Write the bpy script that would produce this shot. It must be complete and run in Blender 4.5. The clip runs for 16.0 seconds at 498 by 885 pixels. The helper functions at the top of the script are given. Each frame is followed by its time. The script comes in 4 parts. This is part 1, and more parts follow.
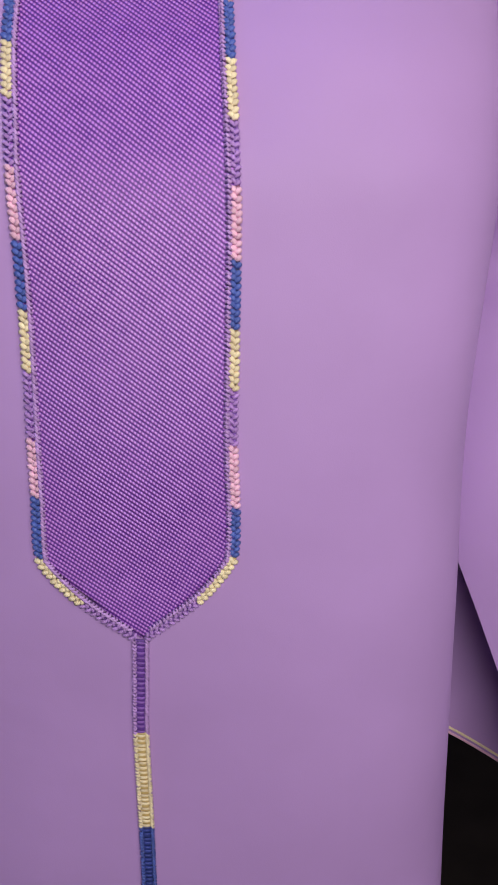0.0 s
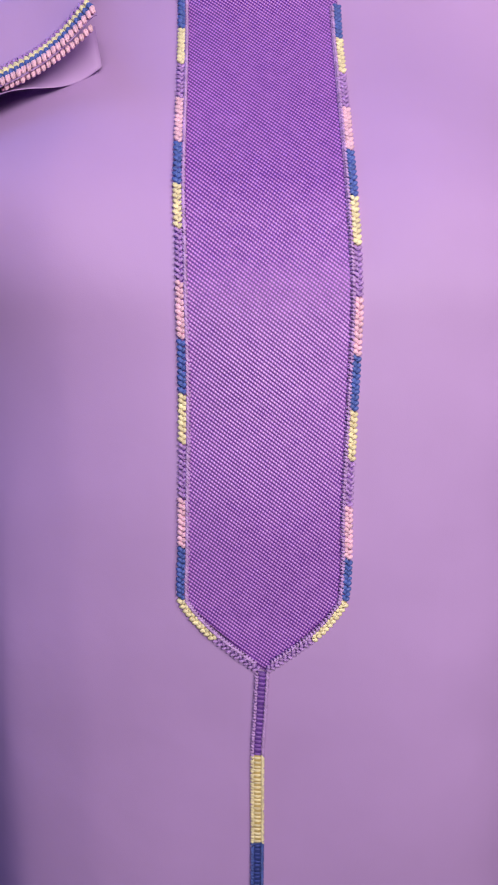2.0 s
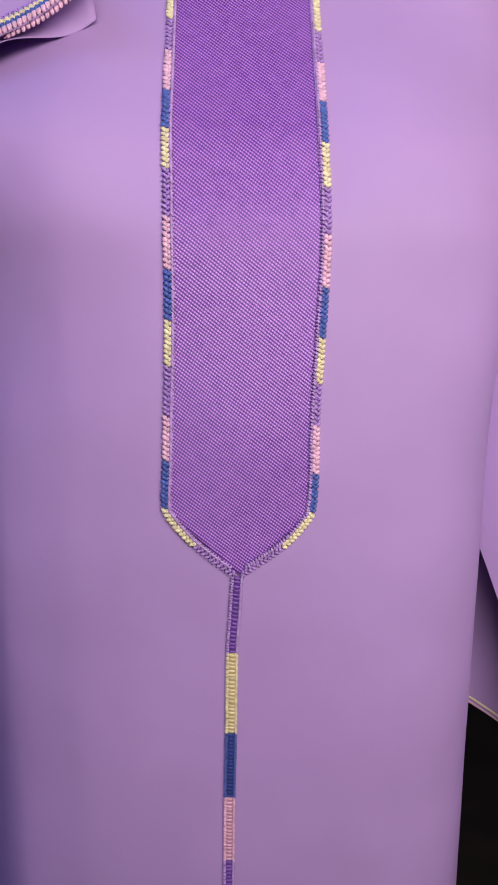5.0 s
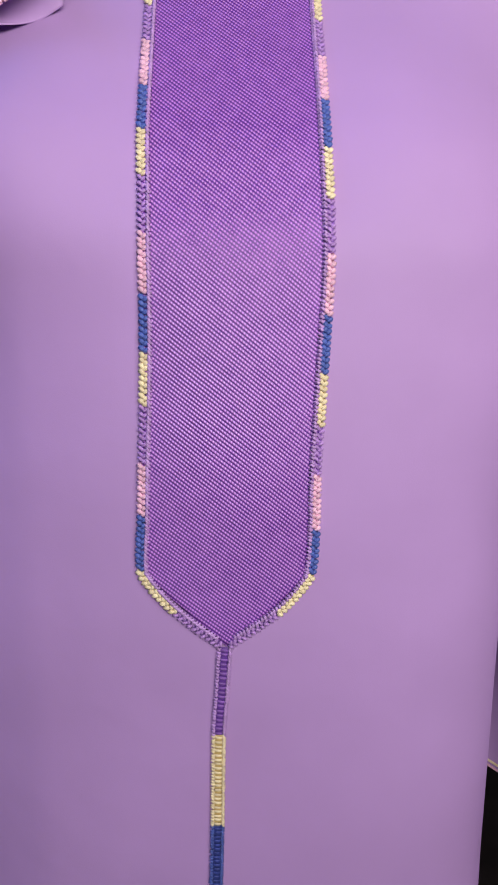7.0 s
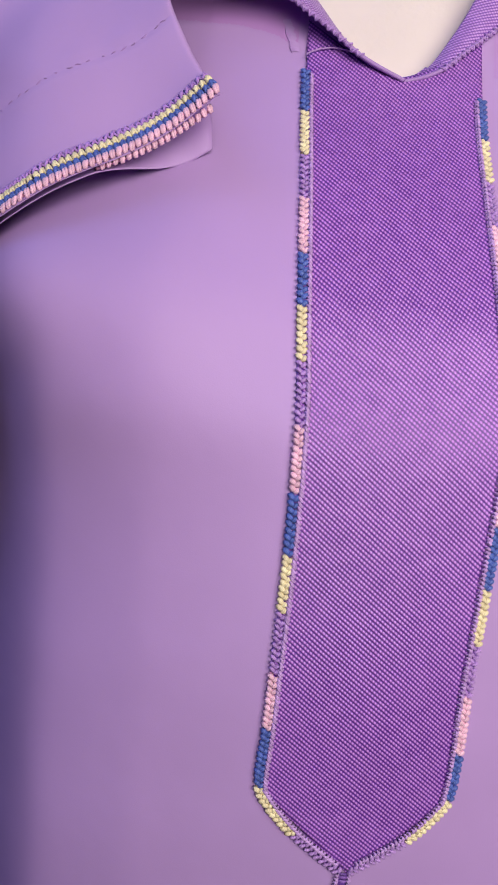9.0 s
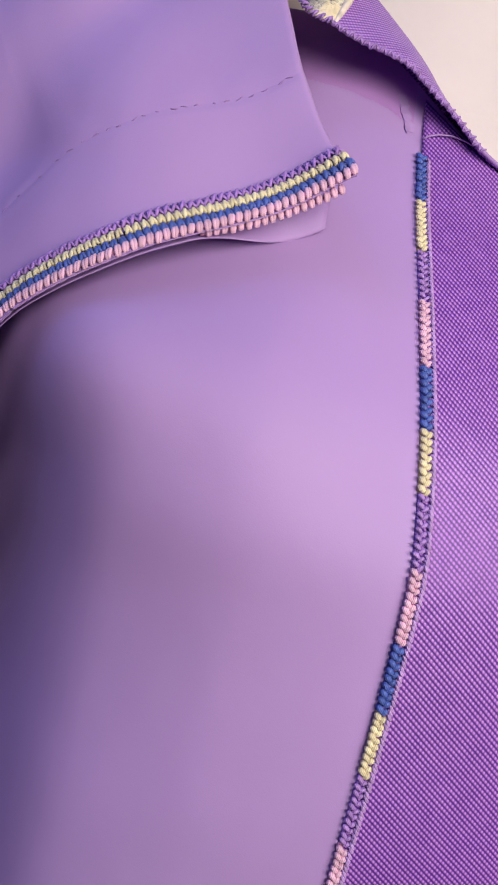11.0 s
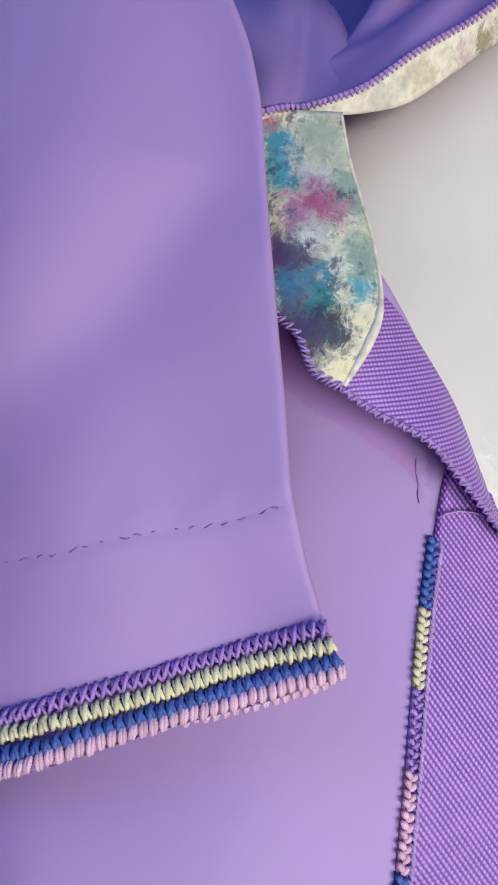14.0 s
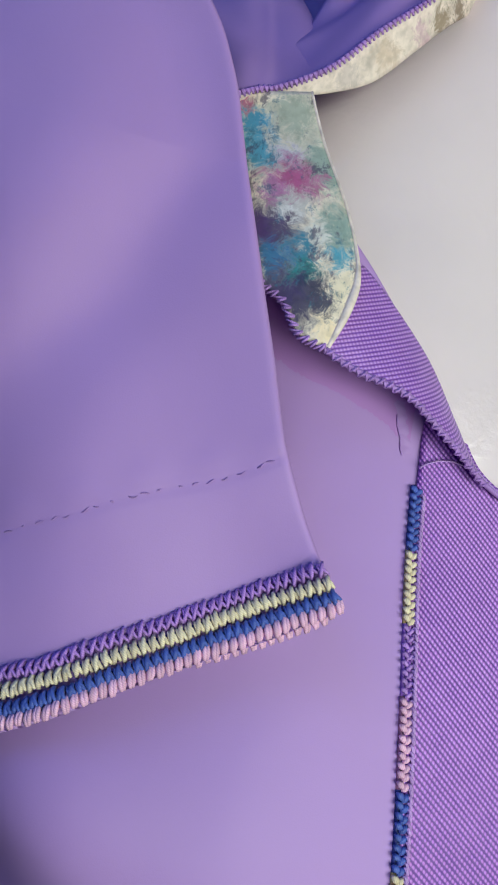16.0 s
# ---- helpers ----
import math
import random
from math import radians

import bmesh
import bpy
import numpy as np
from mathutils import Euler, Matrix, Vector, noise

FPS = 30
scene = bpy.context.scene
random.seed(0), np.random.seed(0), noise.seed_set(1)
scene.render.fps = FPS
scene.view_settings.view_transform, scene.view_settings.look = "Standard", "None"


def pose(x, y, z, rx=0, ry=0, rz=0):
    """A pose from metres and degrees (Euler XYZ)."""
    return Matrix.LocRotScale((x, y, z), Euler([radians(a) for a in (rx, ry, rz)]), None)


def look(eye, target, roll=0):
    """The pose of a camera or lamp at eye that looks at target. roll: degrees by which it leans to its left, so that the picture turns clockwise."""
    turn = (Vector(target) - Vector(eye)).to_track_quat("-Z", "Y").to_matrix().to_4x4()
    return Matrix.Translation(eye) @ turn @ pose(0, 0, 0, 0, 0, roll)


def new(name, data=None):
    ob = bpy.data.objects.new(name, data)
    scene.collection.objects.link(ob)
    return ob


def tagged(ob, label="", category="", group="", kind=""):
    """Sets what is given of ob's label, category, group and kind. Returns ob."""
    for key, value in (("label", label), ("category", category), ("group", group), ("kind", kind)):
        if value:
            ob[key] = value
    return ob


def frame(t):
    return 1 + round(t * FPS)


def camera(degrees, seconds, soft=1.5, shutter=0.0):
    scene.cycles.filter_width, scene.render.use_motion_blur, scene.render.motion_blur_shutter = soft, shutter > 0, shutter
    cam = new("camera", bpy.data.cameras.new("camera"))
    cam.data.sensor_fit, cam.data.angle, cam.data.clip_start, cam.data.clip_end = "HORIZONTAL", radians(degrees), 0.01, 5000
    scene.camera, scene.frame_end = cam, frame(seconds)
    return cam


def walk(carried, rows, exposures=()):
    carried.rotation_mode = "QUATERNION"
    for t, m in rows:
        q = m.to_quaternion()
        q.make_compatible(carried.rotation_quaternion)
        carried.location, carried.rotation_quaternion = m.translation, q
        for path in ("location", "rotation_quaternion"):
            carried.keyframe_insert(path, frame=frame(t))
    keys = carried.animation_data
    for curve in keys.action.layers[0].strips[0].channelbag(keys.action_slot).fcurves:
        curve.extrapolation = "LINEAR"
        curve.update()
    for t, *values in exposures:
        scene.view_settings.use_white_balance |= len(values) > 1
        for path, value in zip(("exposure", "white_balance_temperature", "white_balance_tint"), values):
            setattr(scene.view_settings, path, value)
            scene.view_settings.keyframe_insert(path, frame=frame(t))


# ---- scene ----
cam = camera(40.7, 16.0, soft=1.8)
PATH = [
    (0, (0.0190, 0.0105, 1.1900), (-0.1057, 1.9870, 0.9103), -0.87),
    (0.5, (0.0003, -0.0059, 1.1818), (-0.3486, 1.9509, 0.9597), -2.18),
    (1, (-0.0138, -0.0379, 1.1697), (-0.2998, 1.9325, 0.9800), -0.38),
    (1.5, (-0.0216, -0.0531, 1.1742), (-0.2045, 1.9315, 1.0068), 0.36),
    (2, (-0.0238, -0.0493, 1.2055), (-0.2136, 1.9367, 1.0647), -0.33),
    (2.5, (-0.0363, -0.0746, 1.2269), (-0.1710, 1.9154, 1.0789), 1.35),
    (3, (-0.0437, -0.1038, 1.2204), (-0.1376, 1.8887, 1.0755), 1.08),
    (3.5, (-0.0368, -0.1207, 1.1939), (-0.1150, 1.8665, 0.9813), 0.46),
    (4, (-0.0306, -0.1166, 1.1864), (-0.0951, 1.8733, 0.9962), 0.47),
    (4.2, (-0.0279, -0.1176, 1.1868), (-0.1048, 1.8718, 0.9961), 0.51),
    (6.3, (-0.0071, -0.0304, 1.1520), (-0.1947, 1.9512, 0.9568), 0.42),
    (6.5, (-0.0129, -0.0315, 1.1625), (-0.1569, 1.9550, 0.9809), 0.31),
    (7, (-0.0195, -0.0332, 1.1907), (-0.1393, 1.9565, 1.0270), 0.71),
    (7.5, (-0.0285, -0.0357, 1.2172), (-0.1380, 1.9562, 1.0752), 0.86),
    (8, (-0.0375, -0.0330, 1.2381), (-0.1063, 1.9612, 1.1019), 1.40),
    (8.5, (-0.0617, -0.0246, 1.2515), (-0.1631, 1.9694, 1.1359), 2.72),
    (9, (-0.0912, 0.0033, 1.2690), (-0.2126, 1.9958, 1.1458), 4.49),
    (9.5, (-0.1150, 0.0395, 1.2789), (-0.2676, 2.0310, 1.1750), 7.08),
    (9.7, (-0.1232, 0.0464, 1.2762), (-0.3020, 2.0378, 1.2266), 9.26),
    (11.8, (-0.2011, 0.0448, 1.3200), (0.0730, 2.0236, 1.2252), 11.44),
    (12, (-0.2061, 0.0572, 1.3272), (0.0356, 2.0375, 1.1860), 11.32),
    (12.5, (-0.1983, 0.0679, 1.3757), (-0.1120, 2.0615, 1.2412), 11.64),
    (13, (-0.1848, 0.0713, 1.4151), (-0.1723, 2.0563, 1.1710), 10.39),
    (13.5, (-0.1989, 0.0899, 1.4480), (-0.0683, 2.0651, 1.1623), 12.63),
    (14, (-0.2034, 0.1169, 1.4929), (0.0453, 2.0680, 1.1307), 16.37),
    (14.5, (-0.2065, 0.1368, 1.5310), (0.0898, 2.0773, 1.1480), 16.86),
    (15, (-0.2277, 0.1473, 1.5312), (0.1990, 2.0590, 1.1270), 19.26),
    (15.5, (-0.2235, 0.1317, 1.5153), (0.2002, 2.0405, 1.0947), 16.96),
    (16, (-0.2099, 0.0993, 1.4845), (0.1177, 2.0369, 1.1122), 13.96),
]
EXPOSURES = [(0.0, -0.27, 6550, 8), (1.2, 0.0, 6650, 7), (3.0, 0.0, 6720, 6), (4.2, -0.05, 6600, 6), (6.5, -0.12, 6560, 6), (8.0, -0.06, 6700, 5), (9.7, -0.05, 6750, 4), (12.0, 0.0, 6580, 0), (13.5, -0.06, 6000, -9), (14.5, -0.2, 5850, -11), (15.5, -0.2, 5870, -11), (16.0, -0.3, 5850, -10)]
walk(cam, [(t, look(eye, target, roll)) for t, eye, target, roll in PATH], EXPOSURES)

# ---- light: a dim shop lit by daylight from one wide window behind the camera ----
world = bpy.data.worlds.new("world")
scene.world = world
world.use_nodes = True
wn = world.node_tree.nodes
sky = wn.new("ShaderNodeTexSky")
sky.sky_type, sky.sun_disc = "NISHITA", False
sky.sun_elevation, sky.sun_rotation = radians(40), radians(200)
world.node_tree.links.new(sky.outputs[0], wn["Background"].inputs[0])
wn["Background"].inputs[1].default_value = 0.08

WIN_X, WIN_Y, WIN_Z, WIN_W, WIN_H = 0.50, -0.65, 1.50, 1.25, 0.60
lamp = bpy.data.lights.new("window_light", "AREA")
lamp.shape, lamp.size, lamp.size_y, lamp.energy, lamp.color = "RECTANGLE", WIN_W, WIN_H, 19.6, (1.0, 0.95, 0.865)
lamp_ob = new("window_light", lamp)
lamp_ob.matrix_world = look((WIN_X, WIN_Y, WIN_Z), (WIN_X, 1.0, WIN_Z))
# added blue fill lamp in an unseen ceiling opening, to cool the shaded cloth
FILL_X0, FILL_X1, FILL_Y0, FILL_Y1 = -2.0, -0.8, -0.55, 0.45
cool_fill = bpy.data.lights.new("added_cool_fill", "AREA")
cool_fill.shape, cool_fill.size, cool_fill.size_y, cool_fill.energy, cool_fill.color = "RECTANGLE", FILL_X1 - FILL_X0, FILL_Y1 - FILL_Y0, 14.0, (0.18, 0.32, 1.0)
cool_fill_ob = new("added_cool_fill", cool_fill)
cool_fill_ob.location = ((FILL_X0 + FILL_X1) / 2, (FILL_Y0 + FILL_Y1) / 2, 2.80)


# ---- materials ----
def nodes(name, rough=0.8, sheen=0.0):
    m = bpy.data.materials.new(name)
    m.use_nodes = True
    nt = m.node_tree
    b = nt.nodes["Principled BSDF"]
    b.inputs["Roughness"].default_value = rough
    if sheen:
        b.inputs["Sheen Weight"].default_value = sheen
        b.inputs["Sheen Roughness"].default_value = 0.4
    return m, nt, b


def tex(nt, kind, scale, coord="Object", detail=3.0, rot=(0, 0, 0), stretch=(1, 1, 1)):
    tc = nt.nodes.new("ShaderNodeTexCoord")
    mp = nt.nodes.new("ShaderNodeMapping")
    mp.inputs["Rotation"].default_value = rot
    mp.inputs["Scale"].default_value = stretch
    nt.links.new(tc.outputs[coord], mp.inputs[0])
    n = nt.nodes.new(kind)
    n.inputs["Scale"].default_value = scale
    if "Detail" in n.inputs:
        n.inputs["Detail"].default_value = detail
    nt.links.new(mp.outputs[0], n.inputs["Vector"])
    return n


def ramp(nt, source, stops):
    r = nt.nodes.new("ShaderNodeValToRGB")
    e = r.color_ramp.elements
    while len(e) < len(stops):
        e.new(0.5)
    for el, (p, c) in zip(e, stops):
        el.position, el.color = p, (*c, 1)
    nt.links.new(source, r.inputs[0])
    return r


def bump(nt, b, source, strength, distance, after=None):
    n = nt.nodes.new("ShaderNodeBump")
    n.inputs["Strength"].default_value = strength
    n.inputs["Distance"].default_value = distance
    nt.links.new(source, n.inputs["Height"])
    if after:
        nt.links.new(after.outputs[0], n.inputs["Normal"])
    nt.links.new(n.outputs[0], b.inputs["Normal"])
    return n


def math_node(nt, op, a, c):
    n = nt.nodes.new("ShaderNodeMath")
    n.operation = op
    for i, v in enumerate((a, c)):
        if isinstance(v, float):
            n.inputs[i].default_value = v
        else:
            nt.links.new(v, n.inputs[i])
    return n.outputs[0]


def scaled(c, k):
    return tuple(min(1, v * k) for v in c)


def cloth(name, colour, rough=0.6, sheen=0.0):
    """Fine crepe: soft uneven tone and a very fine woven grain."""
    m, nt, b = nodes(name, rough, sheen)
    b.inputs["Specular IOR Level"].default_value = 0.38
    big = tex(nt, "ShaderNodeTexNoise", 9, detail=2)
    r = ramp(nt, big.outputs[0], [(0.3, scaled(colour, 0.94)), (0.7, scaled(colour, 1.05))])
    nt.links.new(r.outputs[0], b.inputs["Base Color"])
    fine = tex(nt, "ShaderNodeTexNoise", 1800, detail=2)
    mid = tex(nt, "ShaderNodeTexNoise", 28, detail=2)
    first = bump(nt, b, mid.outputs[0], 0.25, 0.004)
    bump(nt, b, fine.outputs[0], 0.12, 0.0004, first)
    return m


def twill(name, dark, light, angle, cross, pitch=0.0017, floats=0.92, gloss=0.95):
    """Shiny woven ribbon: slanting cords broken into small floats, dark gaps between them."""
    m, nt, b = nodes(name, 0.40, 0.03)
    b.inputs["Specular IOR Level"].default_value = gloss
    b.inputs["Specular Tint"].default_value = (0.90, 0.70, 1.0, 1)
    wobble = tex(nt, "ShaderNodeTexNoise", 160, detail=3)
    waves = []
    for turn, p in ((angle, pitch), (angle - 78, pitch * floats)):
        w = tex(nt, "ShaderNodeTexWave", 0.314159 / p, rot=(0, radians(turn), 0))
        w.bands_direction = "X"
        w.inputs["Distortion"].default_value = 1.1
        w.inputs["Detail"].default_value = 2.0
        w.inputs["Detail Scale"].default_value = 0.12
        waves.append(w.outputs["Fac"])
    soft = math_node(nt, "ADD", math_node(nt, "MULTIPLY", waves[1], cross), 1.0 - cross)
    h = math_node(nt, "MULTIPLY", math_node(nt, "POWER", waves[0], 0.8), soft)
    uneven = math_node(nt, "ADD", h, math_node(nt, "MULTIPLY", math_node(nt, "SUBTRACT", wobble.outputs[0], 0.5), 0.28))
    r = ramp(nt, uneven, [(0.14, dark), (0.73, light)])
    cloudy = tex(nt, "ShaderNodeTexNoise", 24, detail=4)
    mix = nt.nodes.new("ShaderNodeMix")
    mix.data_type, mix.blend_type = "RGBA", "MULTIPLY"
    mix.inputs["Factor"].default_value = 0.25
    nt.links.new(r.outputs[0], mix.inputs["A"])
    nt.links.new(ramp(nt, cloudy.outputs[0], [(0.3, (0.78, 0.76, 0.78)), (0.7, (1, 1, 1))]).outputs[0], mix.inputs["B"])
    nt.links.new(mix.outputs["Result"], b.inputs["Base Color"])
    bump(nt, b, h, 0.6, 0.0005)
    return m


def thread(name, colour):
    """Mercerised embroidery thread with a twist."""
    m, nt, b = nodes(name, 0.45, 0.08)
    info = nt.nodes.new("ShaderNodeObjectInfo")
    geo = nt.nodes.new("ShaderNodeNewGeometry")
    rnd = math_node(nt, "FRACT", math_node(nt, "ADD", info.outputs["Random"], geo.outputs["Random Per Island"]), 0.0)
    r = ramp(nt, rnd, [(0.0, scaled(colour, 0.8)), (1.0, scaled(colour, 1.12))])
    w = tex(nt, "ShaderNodeTexWave", 500, rot=(0, radians(35), radians(20)))
    mix = nt.nodes.new("ShaderNodeMix")
    mix.data_type, mix.blend_type = "RGBA", "MULTIPLY"
    mix.inputs["Factor"].default_value = 0.35
    nt.links.new(r.outputs[0], mix.inputs["A"])
    nt.links.new(ramp(nt, w.outputs[0], [(0.1, (0.6, 0.6, 0.6)), (0.6, (1, 1, 1))]).outputs[0], mix.inputs["B"])
    nt.links.new(mix.outputs["Result"], b.inputs["Base Color"])
    bump(nt, b, w.outputs[0], 0.35, 0.0003)
    return m


LILAC_RGB = (0.452, 0.268, 0.598)
LILAC = cloth("lilac_crepe", LILAC_RGB)
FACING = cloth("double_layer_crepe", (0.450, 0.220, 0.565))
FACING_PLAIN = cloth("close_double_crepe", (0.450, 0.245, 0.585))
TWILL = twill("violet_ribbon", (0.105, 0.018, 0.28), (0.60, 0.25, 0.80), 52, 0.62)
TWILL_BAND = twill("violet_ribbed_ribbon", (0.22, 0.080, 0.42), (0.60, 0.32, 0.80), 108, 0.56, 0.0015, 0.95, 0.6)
BLUE = thread("blue_thread", (0.080, 0.125, 0.47))
YELLOW = thread("yellow_thread", (0.93, 0.76, 0.51))
PINK = thread("pink_thread", (0.90, 0.51, 0.71))
VIOLET = thread("violet_thread", (0.27, 0.11, 0.50))
CUFF_VIOLET = thread("cuff_violet_thread", (0.47, 0.24, 0.69))
SOFT_VIOLET = thread("soft_violet_thread", (0.47, 0.25, 0.67))
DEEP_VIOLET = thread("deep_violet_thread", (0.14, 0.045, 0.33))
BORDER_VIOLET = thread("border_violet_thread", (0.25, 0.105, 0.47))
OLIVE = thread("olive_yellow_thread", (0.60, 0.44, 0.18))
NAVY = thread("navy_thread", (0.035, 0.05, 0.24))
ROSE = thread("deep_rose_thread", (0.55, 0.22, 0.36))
PALE = thread("pale_lilac_thread", (0.56, 0.32, 0.73))
# Tacking thread, darkened to carry the shade of its dimples.
TACK = thread("shaded_tacking_thread", (0.37, 0.205, 0.51))
# Darker copy of the blue thread, with the front seam's shade put in.
SHADED_BLUE = thread("shaded_blue_thread", (0.035, 0.055, 0.30))
STEEL, _, sb = nodes("pin_steel", 0.25)
sb.inputs["Metallic"].default_value, sb.inputs["Base Color"].default_value = 1.0, (0.75, 0.75, 0.78, 1)


def floral(name, blots, speck, ground):
    """Cream printed lining: loose painted blots (x, z, radius, colour), ragged by noise, and fine dark strokes."""
    m, nt, b = nodes(name, 0.5)
    tc = nt.nodes.new("ShaderNodeTexCoord")
    ragged = tex(nt, "ShaderNodeTexNoise", 130, detail=7)
    ragged.inputs["Roughness"].default_value = 0.85
    ragged.inputs["Distortion"].default_value = 0.8
    push = nt.nodes.new("ShaderNodeVectorMath")
    push.operation = "MULTIPLY_ADD"
    nt.links.new(ragged.outputs["Color"], push.inputs[0])
    push.inputs[1].default_value = (0.034, 0.034, 0.034)
    nt.links.new(tc.outputs["Object"], push.inputs[2])
    sep = nt.nodes.new("ShaderNodeSeparateXYZ")
    nt.links.new(push.outputs[0], sep.inputs[0])
    last = ramp(nt, tex(nt, "ShaderNodeTexNoise", 120, detail=5).outputs[0], [(0.30, scaled(ground, 0.68)), (0.48, scaled(ground, 0.93)), (0.70, scaled(ground, 1.05))]).outputs[0]
    for x, z, r, colour in blots:
        dx = math_node(nt, "SUBTRACT", sep.outputs["X"], x + 0.017)
        dz = math_node(nt, "SUBTRACT", sep.outputs["Z"], z + 0.017)
        d = math_node(nt, "SQRT", math_node(nt, "ADD", math_node(nt, "MULTIPLY", dx, dx), math_node(nt, "MULTIPLY", dz, dz)), 0.0)
        f = ramp(nt, math_node(nt, "DIVIDE", d, r * 1.35), [(0.34, (0.93, 0.93, 0.93)), (0.84, (0, 0, 0))]).outputs[0]
        mix = nt.nodes.new("ShaderNodeMix")
        mix.data_type = "RGBA"
        nt.links.new(f, mix.inputs["Factor"])
        nt.links.new(last, mix.inputs["A"])
        mix.inputs["B"].default_value = (*colour, 1)
        last = mix.outputs["Result"]
    for scale, cut, shift, colour in ((75, speck, 7.0, (0.07, 0.05, 0.12)), (120, speck + 0.01, 3.0, (0.06, 0.16, 0.24))):
        n = tex(nt, "ShaderNodeTexNoise", scale, detail=9, stretch=(1.3, 1, 0.8))
        n.inputs["Roughness"].default_value = 0.78
        n.inputs["Distortion"].default_value = 0.25
        n.inputs["Vector"].links[0].from_node.inputs["Location"].default_value = (shift, 0, -shift)
        f = ramp(nt, n.outputs[0], [(cut, (0, 0, 0)), (cut + 0.06, (0.75, 0.75, 0.75))]).outputs[0]
        mix = nt.nodes.new("ShaderNodeMix")
        mix.data_type = "RGBA"
        nt.links.new(f, mix.inputs["Factor"])
        nt.links.new(last, mix.inputs["A"])
        mix.inputs["B"].default_value = (*colour, 1)
        last = mix.outputs["Result"]
    grime = ramp(nt, tex(nt, "ShaderNodeTexNoise", 330, detail=6).outputs[0], [(0.35, (0.55, 0.53, 0.50)), (0.58, (1, 1, 1))]).outputs[0]
    mix = nt.nodes.new("ShaderNodeMix")
    mix.data_type, mix.blend_type = "RGBA", "MULTIPLY"
    mix.inputs["Factor"].default_value = 0.35
    nt.links.new(last, mix.inputs["A"])
    nt.links.new(grime, mix.inputs["B"])
    nt.links.new(mix.outputs["Result"], b.inputs["Base Color"])
    bump(nt, b, tex(nt, "ShaderNodeTexNoise", 900).outputs[0], 0.15, 0.0005)
    return m


PRINT = [(-0.176, 1.562, 0.012, (0.42, 0.45, 0.36)), (-0.160, 1.545, 0.013, (0.34, 0.42, 0.36)), (-0.152, 1.522, 0.010, (0.30, 0.40, 0.36)), (-0.192, 1.556, 0.008, (0.05, 0.28, 0.46)),
         (-0.188, 1.545, 0.009, (0.08, 0.34, 0.50)), (-0.199, 1.563, 0.006, (0.40, 0.10, 0.22)), (-0.175, 1.545, 0.007, (0.55, 0.52, 0.60)), (-0.172, 1.536, 0.011, (0.44, 0.08, 0.25)), (-0.180, 1.531, 0.006, (0.50, 0.20, 0.40)), (-0.165, 1.537, 0.005, (0.50, 0.20, 0.34)),
         (-0.170, 1.527, 0.008, (0.62, 0.58, 0.55)), (-0.177, 1.517, 0.012, (0.06, 0.035, 0.12)), (-0.166, 1.510, 0.007, (0.03, 0.20, 0.32)), (-0.176, 1.505, 0.008, (0.03, 0.17, 0.36)), (-0.183, 1.514, 0.008, (0.10, 0.05, 0.18)), (-0.164, 1.503, 0.007, (0.05, 0.30, 0.28)),
         (-0.151, 1.511, 0.006, (0.10, 0.36, 0.50)), (-0.163, 1.494, 0.013, (0.03, 0.025, 0.09)), (-0.172, 1.494, 0.010, (0.06, 0.04, 0.14)), (-0.154, 1.495, 0.006, (0.05, 0.05, 0.10)), (-0.151, 1.485, 0.006, (0.90, 0.72, 0.50)), (-0.147, 1.500, 0.005, (0.86, 0.74, 0.56)), (-0.172, 1.524, 0.005, (0.80, 0.76, 0.72)), (-0.160, 1.518, 0.005, (0.72, 0.70, 0.66))]
BAND_PRINT = [(-0.139, 1.604, 0.007, (0.74, 0.58, 0.46)), (-0.118, 1.628, 0.006, (0.34, 0.25, 0.17)), (-0.110, 1.637, 0.006, (0.28, 0.20, 0.14)), (-0.126, 1.618, 0.004, (0.70, 0.48, 0.52)), (-0.155, 1.590, 0.008, (0.72, 0.60, 0.55))]
FLORAL = floral("floral_lining", PRINT, 0.55, (0.93, 0.80, 0.65))
CREAM = floral("cream_lining", BAND_PRINT, 0.68, (0.96, 0.80, 0.70))


def plaster(name, a, c, rough=0.9, scale=6):
    m, nt, b = nodes(name, rough)
    n = tex(nt, "ShaderNodeTexNoise", scale, detail=6)
    nt.links.new(ramp(nt, n.outputs[0], [(0.3, a), (0.7, c)]).outputs[0], b.inputs["Base Color"])
    bump(nt, b, tex(nt, "ShaderNodeTexNoise", scale * 20).outputs[0], 0.2, 0.002)
    return m


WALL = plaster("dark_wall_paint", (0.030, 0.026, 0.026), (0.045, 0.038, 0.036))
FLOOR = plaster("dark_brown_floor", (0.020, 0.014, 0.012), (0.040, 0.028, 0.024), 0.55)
PALEWALL = plaster("pale_blue_bounce_wall", (0.36, 0.38, 0.52), (0.42, 0.44, 0.58))
SHELL, snt, sb = nodes("mannequin_gloss", 0.22)
sn = tex(snt, "ShaderNodeTexNoise", 18, detail=4)
snt.links.new(ramp(snt, sn.outputs[0], [(0.3, (0.81, 0.68, 0.665)), (0.7, (0.87, 0.73, 0.71))]).outputs[0], sb.inputs["Base Color"])
s1 = bump(snt, sb, tex(snt, "ShaderNodeTexNoise", 30, detail=2).outputs[0], 0.06, 0.004)
patch = ramp(snt, tex(snt, "ShaderNodeTexNoise", 22, detail=2).outputs[0], [(0.52, (0, 0, 0)), (0.66, (1, 1, 1))]).outputs[0]
bump(snt, sb, math_node(snt, "MULTIPLY", patch, tex(snt, "ShaderNodeTexNoise", 300, detail=5).outputs[0]), 0.4, 0.0012, s1)


